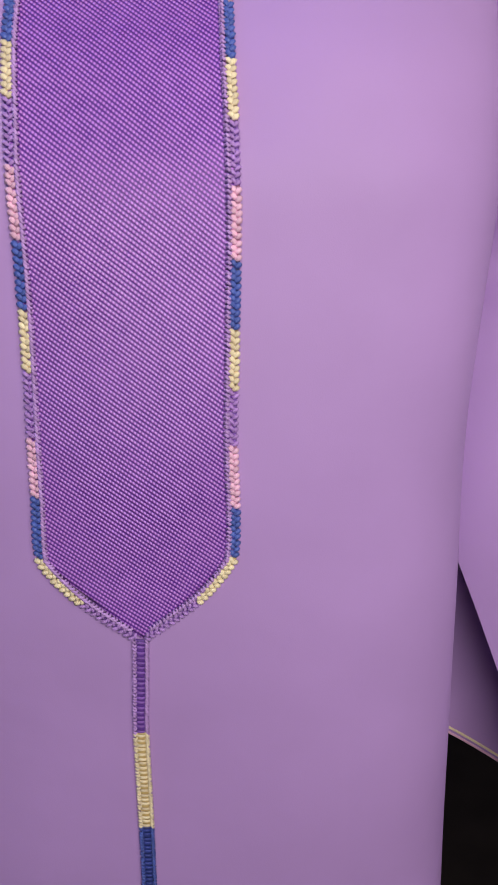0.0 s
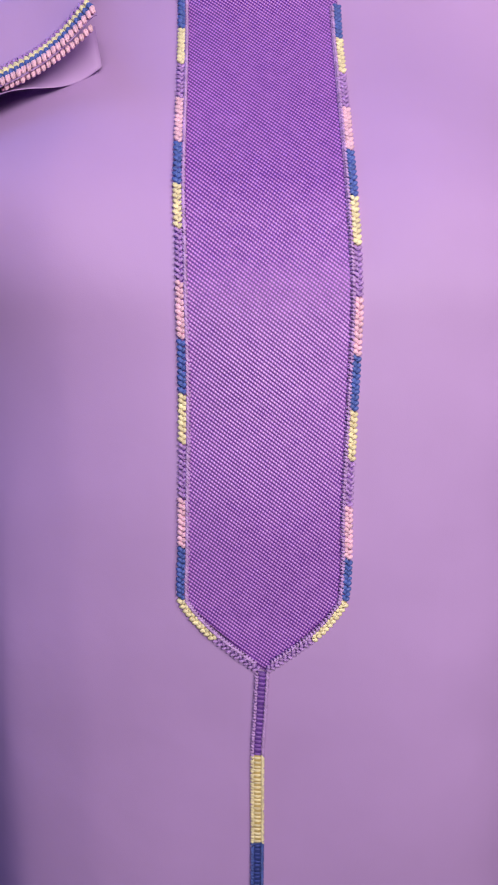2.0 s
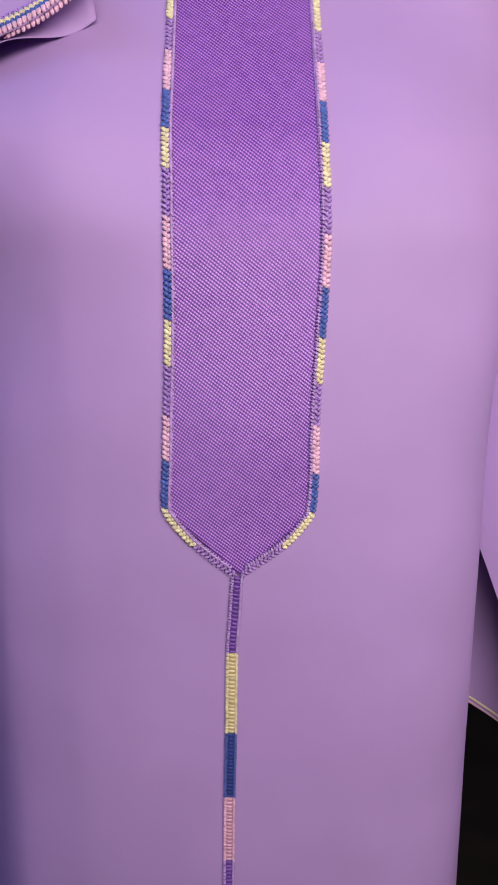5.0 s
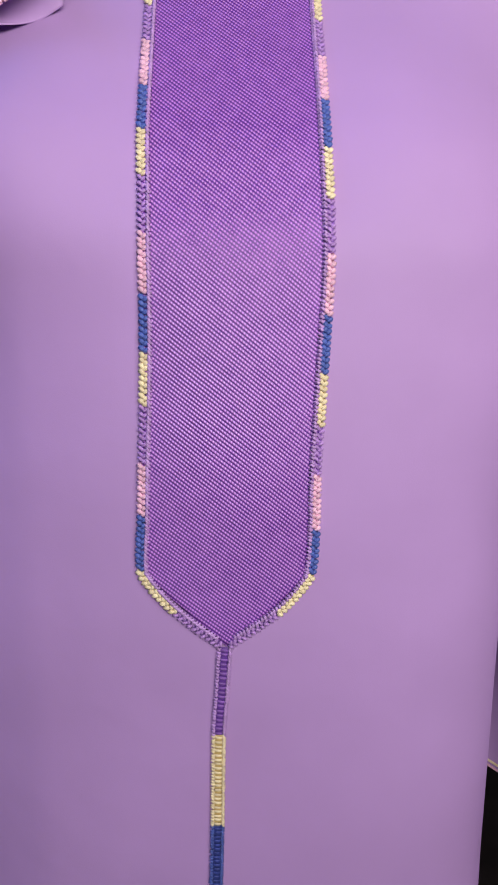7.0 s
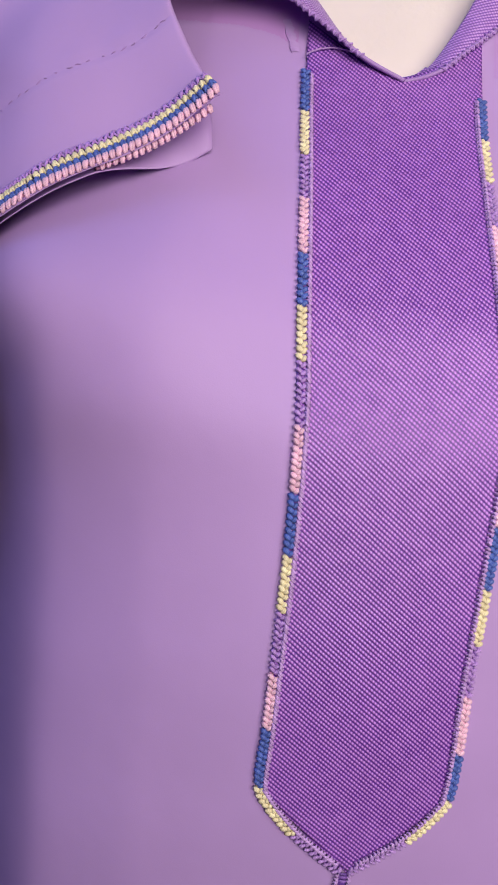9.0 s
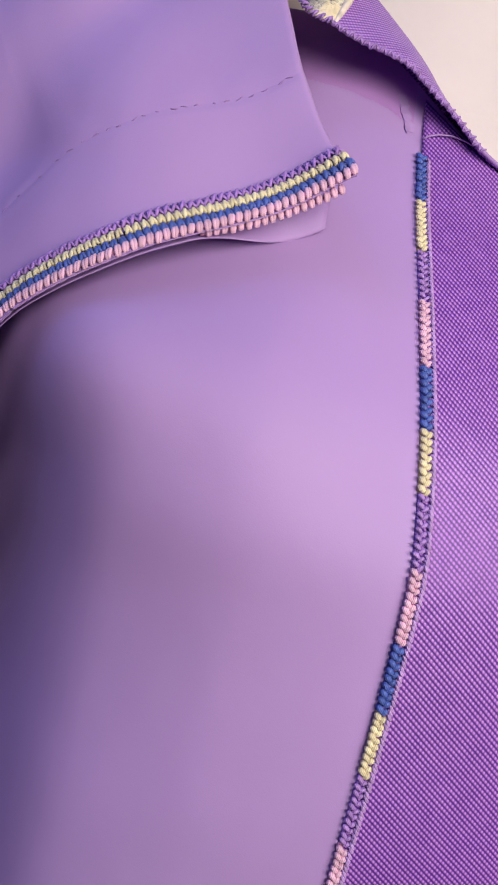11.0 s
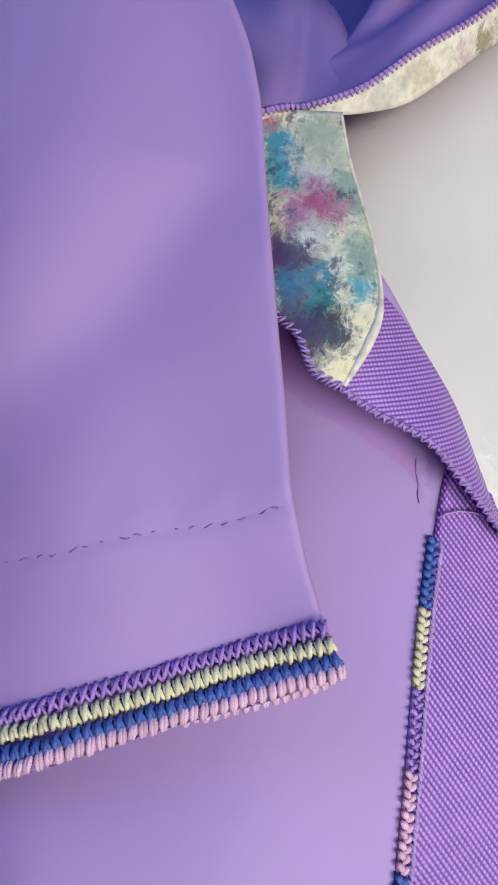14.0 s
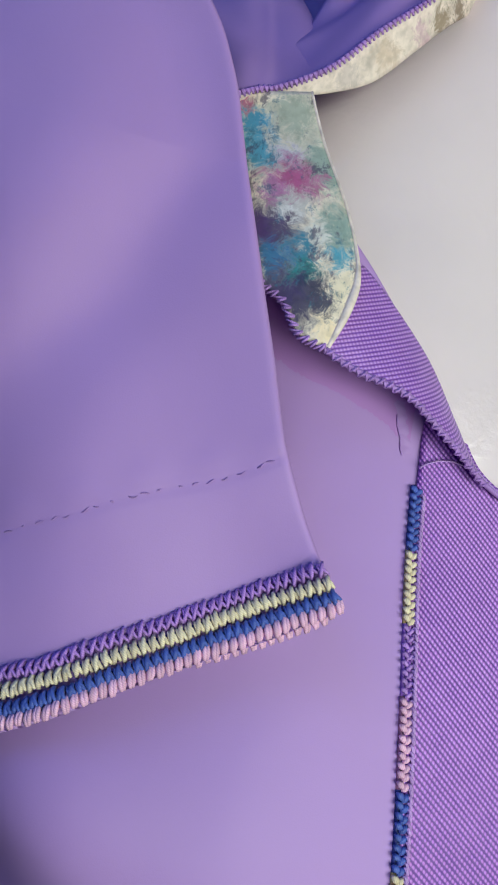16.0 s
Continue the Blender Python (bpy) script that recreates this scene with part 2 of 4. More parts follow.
# ---- mesh helpers ----
def mesh_object(name, verts, faces, material, parent=None, label="", smooth=True):
    me = bpy.data.meshes.new(name)
    me.from_pydata([tuple(v) for v in verts], [], faces)
    me.update()
    if smooth:
        me.polygons.foreach_set("use_smooth", [True] * len(me.polygons))
    me.materials.append(material)
    ob = new(name, me)
    if parent:
        ob.parent = parent
    return tagged(ob, label)


def part(name, bm, material, parent, label=""):
    me = bpy.data.meshes.new(name)
    bm.to_mesh(me)
    bm.free()
    me.polygons.foreach_set("use_smooth", [True] * len(me.polygons))
    me.materials.append(material)
    ob = new(name, me)
    ob.parent = parent
    return tagged(ob, label)


def grid_faces(rows, cols, loop=False):
    out = []
    for i in range(rows - 1):
        for j in range(cols if loop else cols - 1):
            k = (j + 1) % cols
            out.append((i * cols + j, i * cols + k, (i + 1) * cols + k, (i + 1) * cols + j))
    return out


def sheet(name, fn, rows, cols, material, parent, label="", thick=0.0008, back=1):
    """A cloth sheet from fn(a, b) with a, b in 0..1, given thickness and closed edges."""
    front = [Vector(fn(i / (rows - 1), j / (cols - 1))) for i in range(rows) for j in range(cols)]
    n = len(front)
    normals = []
    for i in range(rows):
        for j in range(cols):
            i0, i1, j0, j1 = max(i - 1, 0), min(i + 1, rows - 1), max(j - 1, 0), min(j + 1, cols - 1)
            du = front[i1 * cols + j] - front[i0 * cols + j]
            dv = front[i * cols + j1] - front[i * cols + j0]
            normals.append(du.cross(dv).normalized() if du.length and dv.length else Vector((0, 1, 0)))
    if thick < 0.0001:
        return mesh_object(name, front, grid_faces(rows, cols), material, parent, label)
    sign = back
    rear = [p + sign * thick * (q if q.y >= 0 else -q) for p, q in zip(front, normals)]
    faces = grid_faces(rows, cols)
    faces += [tuple(n + k for k in reversed(f)) for f in faces]
    rim = [j for j in range(cols)] + [i * cols + cols - 1 for i in range(1, rows)] + [(rows - 1) * cols + j for j in range(cols - 2, -1, -1)] + [i * cols for i in range(rows - 2, 0, -1)]
    for a, c in zip(rim, rim[1:] + rim[:1]):
        faces.append((c, a, n + a, n + c))
    return mesh_object(name, front + rear, faces, material, parent, label)


def table(pairs):
    xs, ys = [p[0] for p in pairs], [p[1] for p in pairs]
    return lambda v: float(np.interp(v, xs, ys))


def smooth_table(pairs, lo, hi, sigma):
    """A gently rounded curve through a few stations."""
    xs = np.linspace(lo - 0.1, hi + 0.1, 600)
    ys = np.interp(xs, [p[0] for p in pairs], [p[1] for p in pairs])
    step = xs[1] - xs[0]
    k = np.arange(-int(3 * sigma / step), int(3 * sigma / step) + 1)
    w = np.exp(-0.5 * (k * step / sigma) ** 2)
    w /= w.sum()
    ys = np.convolve(np.pad(ys, len(k) // 2, mode="edge"), w, mode="valid")
    return lambda v: float(np.interp(v, xs, ys))


def line3(points):
    """A smooth curve in space through points, by its share of length 0..1."""
    p = [Vector(q) for q in points]
    dense = []
    for i in range(len(p) - 1):
        p0, p1, p2, p3 = p[max(i - 1, 0)], p[i], p[i + 1], p[min(i + 2, len(p) - 1)]
        for k in range(12):
            t = k / 12
            dense.append(0.5 * ((2 * p1) + (p2 - p0) * t + (2 * p0 - 5 * p1 + 4 * p2 - p3) * t * t + (3 * p1 - p0 - 3 * p2 + p3) * t ** 3))
    dense.append(p[-1])
    acc = [0.0]
    for a, c in zip(dense, dense[1:]):
        acc.append(acc[-1] + (c - a).length)
    total = acc[-1]

    def at(s):
        d = min(max(s, 0), 1) * total
        i = min(int(np.searchsorted(acc, d, side="right")) - 1, len(dense) - 2)
        f = (d - acc[i]) / max(acc[i + 1] - acc[i], 1e-9)
        return dense[i].lerp(dense[i + 1], min(f, 1))

    return at, total


def tube(bm, points, radius, sides=6, flat=1.0):
    """A round cord along points, closed at both ends."""
    rings = []
    for i, q in enumerate(points):
        d = (Vector(points[min(i + 1, len(points) - 1)]) - Vector(points[max(i - 1, 0)])).normalized()
        side = d.cross(Vector((0, 1, 0)))
        side = side.normalized() if side.length > 1e-4 else Vector((1, 0, 0))
        up = side.cross(d)
        r = radius(i / (len(points) - 1)) if callable(radius) else radius
        rings.append([bm.verts.new(Vector(q) + r * (math.cos(k * math.tau / sides) * side + flat * math.sin(k * math.tau / sides) * up)) for k in range(sides)])
    for a, c in zip(rings, rings[1:]):
        for k in range(sides):
            bm.faces.new((a[k], a[(k + 1) % sides], c[(k + 1) % sides], c[k]))
    bm.faces.new(list(reversed(rings[0])))
    bm.faces.new(rings[-1])


# ---- the shape of the dressed torso ----
XC = -0.050
centre_depth = smooth_table([(0.20, 0.345), (0.60, 0.342), (0.80, 0.334), (0.89, 0.327), (0.95, 0.3185), (1.006, 0.311), (1.057, 0.302), (1.10, 0.297), (1.15, 0.289),
                             (1.205, 0.283), (1.258, 0.278), (1.306, 0.292), (1.36, 0.3185), (1.406, 0.3415), (1.431, 0.350), (1.47, 0.362),
                             (1.51, 0.373), (1.56, 0.387), (1.60, 0.402), (1.64, 0.425)], 0.2, 1.64, 0.009)
half_right = smooth_table([(0.2, 0.20), (0.6, 0.167), (0.85, 0.168), (1.0, 0.1665), (1.15, 0.164), (1.30, 0.178), (1.45, 0.188), (1.55, 0.185), (1.62, 0.165)], 0.2, 1.64, 0.02)
half_left = smooth_table([(0.2, 0.290), (0.6, 0.285), (0.7, 0.282), (0.85, 0.277), (1.0, 0.266), (1.10, 0.268), (1.15, 0.272), (1.22, 0.276), (1.29, 0.270), (1.36, 0.232), (1.40, 0.222), (1.45, 0.205), (1.55, 0.188), (1.62, 0.165)], 0.2, 1.64, 0.02)
SIDE = {-1: 0.168, 1: 0.120}
power_left = smooth_table([(0.8, 2.5), (1.0, 2.45), (1.11, 2.1), (1.18, 1.75), (1.24, 1.75), (1.31, 2.4), (1.38, 2.6), (1.45, 2.2)], 0.2, 1.64, 0.02)


def front(x, z):
    """The depth of the dress's front at x and height z."""
    u = x - XC
    w = half_left(z) if u < 0 else half_right(z)
    s = min(abs(u) / w, 1.0)
    k = -1 if u < 0 else 1
    p = power_left(z) if u < 0 else 3.3
    y = centre_depth(z) + 0.12 * max(-0.1, min(0.1, u)) + SIDE[k] * (1 - max(0.0, 1 - s ** p) ** (1 / p))
    # below the bust the left flank falls away to the back
    low = min(1.0, max(0.0, (1.33 - z) / 0.06))
    off = max(0.0, -u - 0.145)
    y += low * (1.8 * max(0.0, -u - 0.135) ** 2 + 0.70 * (math.sqrt(off * off + 0.0006) - 0.0245))
    for c, amp, wide in ((-0.120, 0.014, 0.060), (0.098, 0.009, 0.048)):
        y -= amp * math.exp(-((u - c) / wide) ** 2 - ((z - 1.315) / 0.065) ** 2)
    # the arm inside the folded sleeve pushes the cloth out
    y -= 0.022 * math.exp(-((u + 0.178) / 0.042) ** 2 - ((z - 1.322) / 0.040) ** 2)
    # creases running into the armhole
    armhole = min(1.0, max(0.0, (-0.196 - u) / 0.035)) * min(1.0, max(0.0, (z - 1.02) / 0.10))
    y -= 0.0055 * armhole * math.sin((0.87 * x - 0.5 * z) * 220 + 0.8 * math.sin(z * 31)) * min(1.0, max(0.0, (1.36 - z) / 0.04))
    return y


def skin(x, z, lift):
    """A point lifted off the dress's front, along its normal."""
    e = 0.002
    n = Vector(((front(x + e, z) - front(x - e, z)) / (2 * e), -1, (front(x, z + e) - front(x, z - e)) / (2 * e))).normalized()
    return Vector((x, front(x, z), z)) + n * lift


# the neckline: height of the front's upper edge by the distance from the middle
neck_left = table([(0, 1.4315), (0.021, 1.444), (0.039, 1.459), (0.056, 1.4750), (0.068, 1.4850), (0.098, 1.5020), (0.128, 1.5120), (0.140, 1.5180), (0.155, 1.535), (0.170, 1.590), (0.185, 1.60), (0.21, 1.56)])
neck_right = table([(0, 1.4315), (0.0105, 1.4350), (0.020, 1.4405), (0.029, 1.4495), (0.037, 1.4575), (0.051, 1.4705), (0.072, 1.4895), (0.100, 1.515), (0.128, 1.535), (0.155, 1.560), (0.185, 1.60), (0.21, 1.56)])


def neck_top(u):
    return neck_left(-u) if u < 0 else neck_right(u)


# ---- room ----
def box(name, x0, x1, y0, y1, z0, z1, material, label):
    v = [(x, y, z) for x in (x0, x1) for y in (y0, y1) for z in (z0, z1)]
    f = [(0, 1, 3, 2), (4, 6, 7, 5), (0, 4, 5, 1), (2, 3, 7, 6), (0, 2, 6, 4), (1, 5, 7, 3)]
    return tagged(mesh_object(name, v, f, material, None, label, smooth=False), category=name.split("_")[0], kind="structure")


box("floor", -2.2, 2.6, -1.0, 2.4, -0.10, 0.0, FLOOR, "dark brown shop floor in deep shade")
# The ceiling is unseen; it stays dark to keep fill off the top.
for n, (a, c, d, e) in enumerate([(-2.2, FILL_X0, -1.0, 2.4), (FILL_X1, 2.6, -1.0, 2.4), (FILL_X0, FILL_X1, -1.0, FILL_Y0), (FILL_X0, FILL_X1, FILL_Y1, 2.4)]):
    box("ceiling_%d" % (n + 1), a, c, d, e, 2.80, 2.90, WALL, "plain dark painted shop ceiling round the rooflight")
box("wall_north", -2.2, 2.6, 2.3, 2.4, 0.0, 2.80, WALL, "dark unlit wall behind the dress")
# Unseen west wall, dark so that no bounce lifts the left-hand shade.
box("wall_west", -2.2, -2.1, -1.0, 2.3, 0.0, 2.80, WALL, "unseen side wall, kept dark to deepen the left shade")
# Unseen east and south walls are pale blue to bounce cool fill.
box("wall_east", 2.5, 2.6, -1.0, 2.3, 0.0, 2.80, PALEWALL, "unseen pale blue side wall, added as cool bounce")
w0, w1, h0, h1 = WIN_X - WIN_W / 2, WIN_X + WIN_W / 2, WIN_Z - WIN_H / 2, WIN_Z + WIN_H / 2
south = [(-2.1, w0, 0.0, 2.8), (w1, 2.5, 0.0, 2.8), (w0, w1, 0.0, h0), (w0, w1, h1, 2.8)]
for n, (a, c, d, e) in enumerate(south):
    box("wall_south_%d" % (n + 1), a, c, WIN_Y - 0.2, WIN_Y - 0.05, d, e, PALEWALL, "unseen pale blue wall round the window, added as cool bounce")

# ---- mannequin ----
def mannequin():
    """Headless torso on a pole and a round foot, one plain mesh."""
    #        z      half-width  front depth  back depth
    rings = [(0.72, 0.120, 0.385, 0.56), (0.85, 0.135, 0.365, 0.58), (0.98, 0.120, 0.350, 0.56), (1.10, 0.122, 0.335, 0.56), (1.22, 0.140, 0.320, 0.57),
             (1.30, 0.150, 0.330, 0.58), (1.38, 0.150, 0.352, 0.59), (1.43, 0.150, 0.364, 0.60), (1.48, 0.150, 0.379, 0.60), (1.52, 0.150, 0.392, 0.595), (1.55, 0.142, 0.401, 0.59),
             (1.58, 0.128, 0.408, 0.585), (1.605, 0.106, 0.414, 0.58), (1.63, 0.084, 0.420, 0.575), (1.66, 0.064, 0.424, 0.57), (1.72, 0.060, 0.426, 0.565), (1.76, 0.058, 0.428, 0.56), (1.765, 0.04, 0.45, 0.54)]
    zs = np.linspace(rings[0][0], rings[-1][0], 90)
    cols = 64
    verts = []
    for z in zs:
        w, f, r = [float(np.interp(z, [q[0] for q in rings], [q[k] for q in rings])) for k in (1, 2, 3)]
        for j in range(cols):
            a = math.tau * j / cols
            c, s = math.cos(a), math.sin(a)
            e = 0.85 - 0.2 * min(1.0, max(0.0, (z - 1.43) / 0.06))
            verts.append((XC + w * math.copysign(abs(c) ** e, c), (f + r) / 2 - (r - f) / 2 * math.copysign(abs(s) ** e, s), z))
    faces = grid_faces(len(zs), cols, loop=True)
    faces.append(tuple(reversed(range(cols))))
    faces.append(tuple((len(zs) - 1) * cols + j for j in range(cols)))
    # pole and round foot
    for z0, z1, r in ((0.012, 0.72, 0.014), (0.0, 0.012, 0.15)):
        k = len(verts)
        for z in (z0, z1):
            verts += [(XC + r * math.cos(math.tau * j / 32), 0.47 + r * math.sin(math.tau * j / 32), z) for j in range(32)]
        faces += [(k + j, k + (j + 1) % 32, k + 32 + (j + 1) % 32, k + 32 + j) for j in range(32)]
        faces += [tuple(k + 31 - j for j in range(32)), tuple(k + 32 + j for j in range(32))]
    ob = mesh_object("mannequin", verts, faces, SHELL)
    return tagged(ob, "glossy off-white headless display mannequin on a stand", "mannequin")


mannequin()

# ---- the kaftan ----
kaftan = new("kaftan")
kaftan.location = (0, 0, 0)
tagged(kaftan, "lilac crepe kaftan with violet ribbon front, dressed on a mannequin", "kaftan")


def dress_body():
    """Front and back of the dress as one hanging tube, open at the neck."""
    half, rows = 110, 190
    cols = 2 * half
    verts = []
    for i in range(rows):
        r = i / (rows - 1)
        for j in range(cols):
            if j <= half:
                s = math.sin((j / half - 0.5) * math.pi)
                s = math.copysign(abs(s) ** 0.9, s)
                side = 1
            else:
                s = math.sin((0.5 - (j - half) / half) * math.pi)
                side = -1
            w = 0.20 if s < 0 else 0.19
            top = neck_top(s * w) if side > 0 else 1.56
            z = 0.28 + (top - 0.28) * r
            w = half_left(z) if s < 0 else half_right(z)
            x = XC + s * w
            if side > 0:
                y = front(x, z)
            else:
                y = centre_depth(z) * 0.3 + 0.7 * 0.33 + SIDE[-1 if s < 0 else 1] + 0.12 * max(-0.1, min(0.1, x - XC)) + 0.15 * max(0, 1 - abs(s) ** 2.2) ** (1 / 2.2)
            verts.append((x, y, z))
    me = mesh_object("body", verts, grid_faces(rows, cols, loop=True), LILAC, kaftan, "plain lilac crepe dress body")
    return me


dress_body()

left_edge = smooth_table([(1.057, -0.0515), (1.077, -0.076), (1.0985, -0.0925), (1.128, -0.091), (1.154, -0.090), (1.207, -0.088), (1.261, -0.088), (1.31, -0.091), (1.362, -0.094), (1.41, -0.097), (1.45, -0.099)], 1.0, 1.46, 0.0012)
right_edge = smooth_table([(1.057, -0.0505), (1.076, -0.024), (1.097, -0.007), (1.121, -0.006), (1.149, -0.006), (1.198, -0.004), (1.253, -0.002), (1.303, -0.006), (1.356, -0.007), (1.403, -0.010), (1.45, -0.011)], 1.0, 1.46, 0.0012)


def ribbon(a, b):
    """The violet ribbon down the front, from the neck to its point."""
    t = b
    # heights run up each column from the pointed end to the neckline
    l, r = -0.0925, -0.006
    x = l + (r - l) * t
    u = abs(t - 0.5) * 2
    bottom = 1.0575 + 0.0405 * u
    top = neck_top(x - XC) + 0.0008
    z = bottom + (top - bottom) * a
    k = max(0.0, min(1.0, (z - 1.09) / 0.02))
    edge_l, edge_r = left_edge(max(z, 1.10)), right_edge(max(z, 1.10))
    x = (1 - k) * x + k * (edge_l + (edge_r - edge_l) * t)
    return skin(x, z, 0.0016)


bm = bmesh.new()
tube(bm, [skin(x, z, 0.0032) for x, z in ((-0.099, 1.4405), (-0.0965, 1.4425), (-0.092, 1.4445), (-0.086, 1.4455), (-0.080, 1.4448), (-0.075, 1.4432))], 0.00042, 5)
part("loose_thread", bm, PALE, kaftan, "pale loose thread across the ribbon's corner")
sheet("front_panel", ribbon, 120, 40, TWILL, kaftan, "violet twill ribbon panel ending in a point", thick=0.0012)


# ---- embroidered borders: slanting stitches laid side by side ----
def stitch_run(name, path, total, s0, s1, material, width, pitch, slant, lift, label, radius=0.0015, flat=0.75, sag=0.0, wave=0.0007):
    """One coloured stretch of border: a row of plump slanting stitches along path."""
    bm = bmesh.new()
    count = max(3, round((s1 - s0) * total / pitch))
    for i in range(count):
        s = s0 + (s1 - s0) * (i + 0.5) / count
        p, q = path(s - 0.002), path(s + 0.002)
        d = Vector((q[0] - p[0], q[1] - p[1])).normalized()
        side = Vector((-d.y, d.x))
        mid = path(s)
        wob = random.uniform(-0.0003, 0.0003)
        w = width * random.uniform(0.94, 1.06)
        sl = slant * random.uniform(0.85, 1.15)
        pts = []
        for k in range(7):
            f = k / 6 - 0.5
            along = f * sl + wob + wave * math.sin(f * 6.0) + sag * (1 - 4 * f * f)
            x = mid[0] + side.x * f * w + d.x * along
            z = mid[1] + side.y * f * w + d.y * along
            pts.append(skin(x, z, lift + 0.0010 * (1 - (2 * f) ** 2)))
        r = radius * random.uniform(0.93, 1.07)
        tube(bm, pts, lambda t: r * (0.70 + 0.32 * math.sin(math.pi * t)), 6, flat)
    return part(name, bm, material, kaftan, label)


def braid_run(name, path, total, s0, s1, material, width, pitch, lift, label, radius):
    """One coloured stretch of border: two columns of plump loops, each lapping over the next like a plait."""
    bm = bmesh.new()
    count = max(3, round((s1 - s0) * total / pitch))
    for i in range(count):
        for side_k in (-1, 1):
            s = s0 + (s1 - s0) * (i + (0.5 if side_k < 0 else 0.86)) / count
            if s > s1:
                continue
            p, q, mid = path(s - 0.002), path(s + 0.002), path(s)
            d = Vector((q[0] - p[0], q[1] - p[1])).normalized()
            side = Vector((-d.y, d.x))
            w, wob = width * random.uniform(0.93, 1.07), random.uniform(-0.00025, 0.00025)
            pts = []
            for k in range(6):
                t = k / 5
                f = side_k * (0.50 - 0.60 * t)
                along = wob + pitch * (0.34 * t - 0.20 * math.sin(math.pi * min(1.0, 1.6 * t))) * (1.0 if side_k < 0 else 0.8)
                pts.append(skin(mid[0] + side.x * f * w + d.x * along, mid[1] + side.y * f * w + d.y * along, lift + 0.0009 * math.sin(math.pi * (0.15 + 0.75 * t))))
            r = radius * random.uniform(0.92, 1.08)
            tube(bm, pts, lambda t: r * (0.62 + 0.46 * math.sin(math.pi * min(1.0, 0.25 + 0.75 * t))), 6, 0.85)
    return part(name, bm, material, kaftan, label)


def under_strip(name, path, s0, s1, material, width, lift, label):
    """The raised strip under a stretch of stitches; its dark colour makes the gaps dark."""
    n = 24

    def fn(a, b):
        s = s0 + (s1 - s0) * a
        p, q = path(max(s - 0.002, 0)), path(min(s + 0.002, 1))
        d = Vector((q[0] - p[0], q[1] - p[1])).normalized()
        f = (b - 0.5) * width
        return skin(path(s)[0] - d.y * f, path(s)[1] + d.x * f, lift * (1 - (2 * b - 1) ** 4))

    return sheet(name, fn, n, 7, material, kaftan, label, thick=0.0003)


def flat_path(points):
    at, total = line3([(x, 0, z) for x, z in points])
    return (lambda s: (at(s).x, at(s).z)), total


def share_at_height(path, z):
    lo, hi = 0.0, 1.0
    for _ in range(40):
        m = (lo + hi) / 2
        lo, hi = (m, hi) if path(m)[1] > z else (lo, m)
    return (lo + hi) / 2


THREADS = {"blue": BLUE, "yellow": YELLOW, "violet": VIOLET, "pink": PINK}
# Darker tone of each thread colour, putting the gaps' darkness into the strips.
GAP_TONES = {"blue": NAVY, "yellow": OLIVE, "violet": DEEP_VIOLET, "pink": ROSE}
BORDER = {**THREADS, "violet": SOFT_VIOLET}
CYCLE = ["blue", "yellow", "violet", "pink"]
left_heights = [1.434, 1.410, 1.385, 1.362, 1.334, 1.310, 1.287, 1.261, 1.2335, 1.207, 1.182, 1.154, 1.128, 1.0995, 1.077, 1.0585]
right_heights = [1.4265, 1.403, 1.379, 1.356, 1.329, 1.303, 1.278, 1.253, 1.225, 1.198, 1.173, 1.149, 1.121, 1.0975, 1.076, 1.0585]
for heights, pts, sign in (
        (left_heights, [(-0.0985, 1.4345), (-0.097, 1.41), (-0.094, 1.362), (-0.091, 1.31), (-0.088, 1.261), (-0.088, 1.207), (-0.090, 1.154), (-0.091, 1.128), (-0.0925, 1.102), (-0.090, 1.0935), (-0.076, 1.077), (-0.052, 1.0575)], 1),
        (right_heights, [(-0.011, 1.428), (-0.010, 1.403), (-0.007, 1.356), (-0.004, 1.303), (-0.002, 1.253), (-0.004, 1.198), (-0.006, 1.149), (-0.006, 1.121), (-0.007, 1.100), (-0.010, 1.092), (-0.024, 1.076), (-0.050, 1.0575)], -1)):
    path, total = flat_path(pts)
    shares = [share_at_height(path, z) for z in heights]
    for n in range(len(shares) - 1):
        colour = CYCLE[n % 4]
        wide = 0.0045 if sign > 0 else 0.0042
        thin = colour == "violet"
        under_strip("border_ground", path, shares[n], shares[n + 1], {**GAP_TONES, "violet": BORDER_VIOLET}[colour], wide * 0.85, 0.0010, "darker strip under the border stitching, for the dark gaps")
        braid_run("border_stitching", path, total, shares[n], shares[n + 1] - 0.0008, BORDER[colour], wide * 0.94, 0.0028, 0.0011,
                  "%s embroidered border stitching" % colour, 0.00085 if thin else 0.00118)
    # fine overcast thread along the ribbon's own edge
    def ribbon_edge(s, path=path, sign=sign):
        p, q = path(max(s - 0.004, 0)), path(min(s + 0.004, 1))
        d = Vector((q[0] - p[0], q[1] - p[1])).normalized()
        return path(s)[0] - d.y * 0.0027 * sign, path(s)[1] + d.x * 0.0027 * sign

    stitch_run("edge_thread", ribbon_edge, total, 0.01, 0.985, PALE, 0.0021, 0.0019, 0.0010 * sign, 0.0020, "pale lilac overcast edge thread", radius=0.0007)

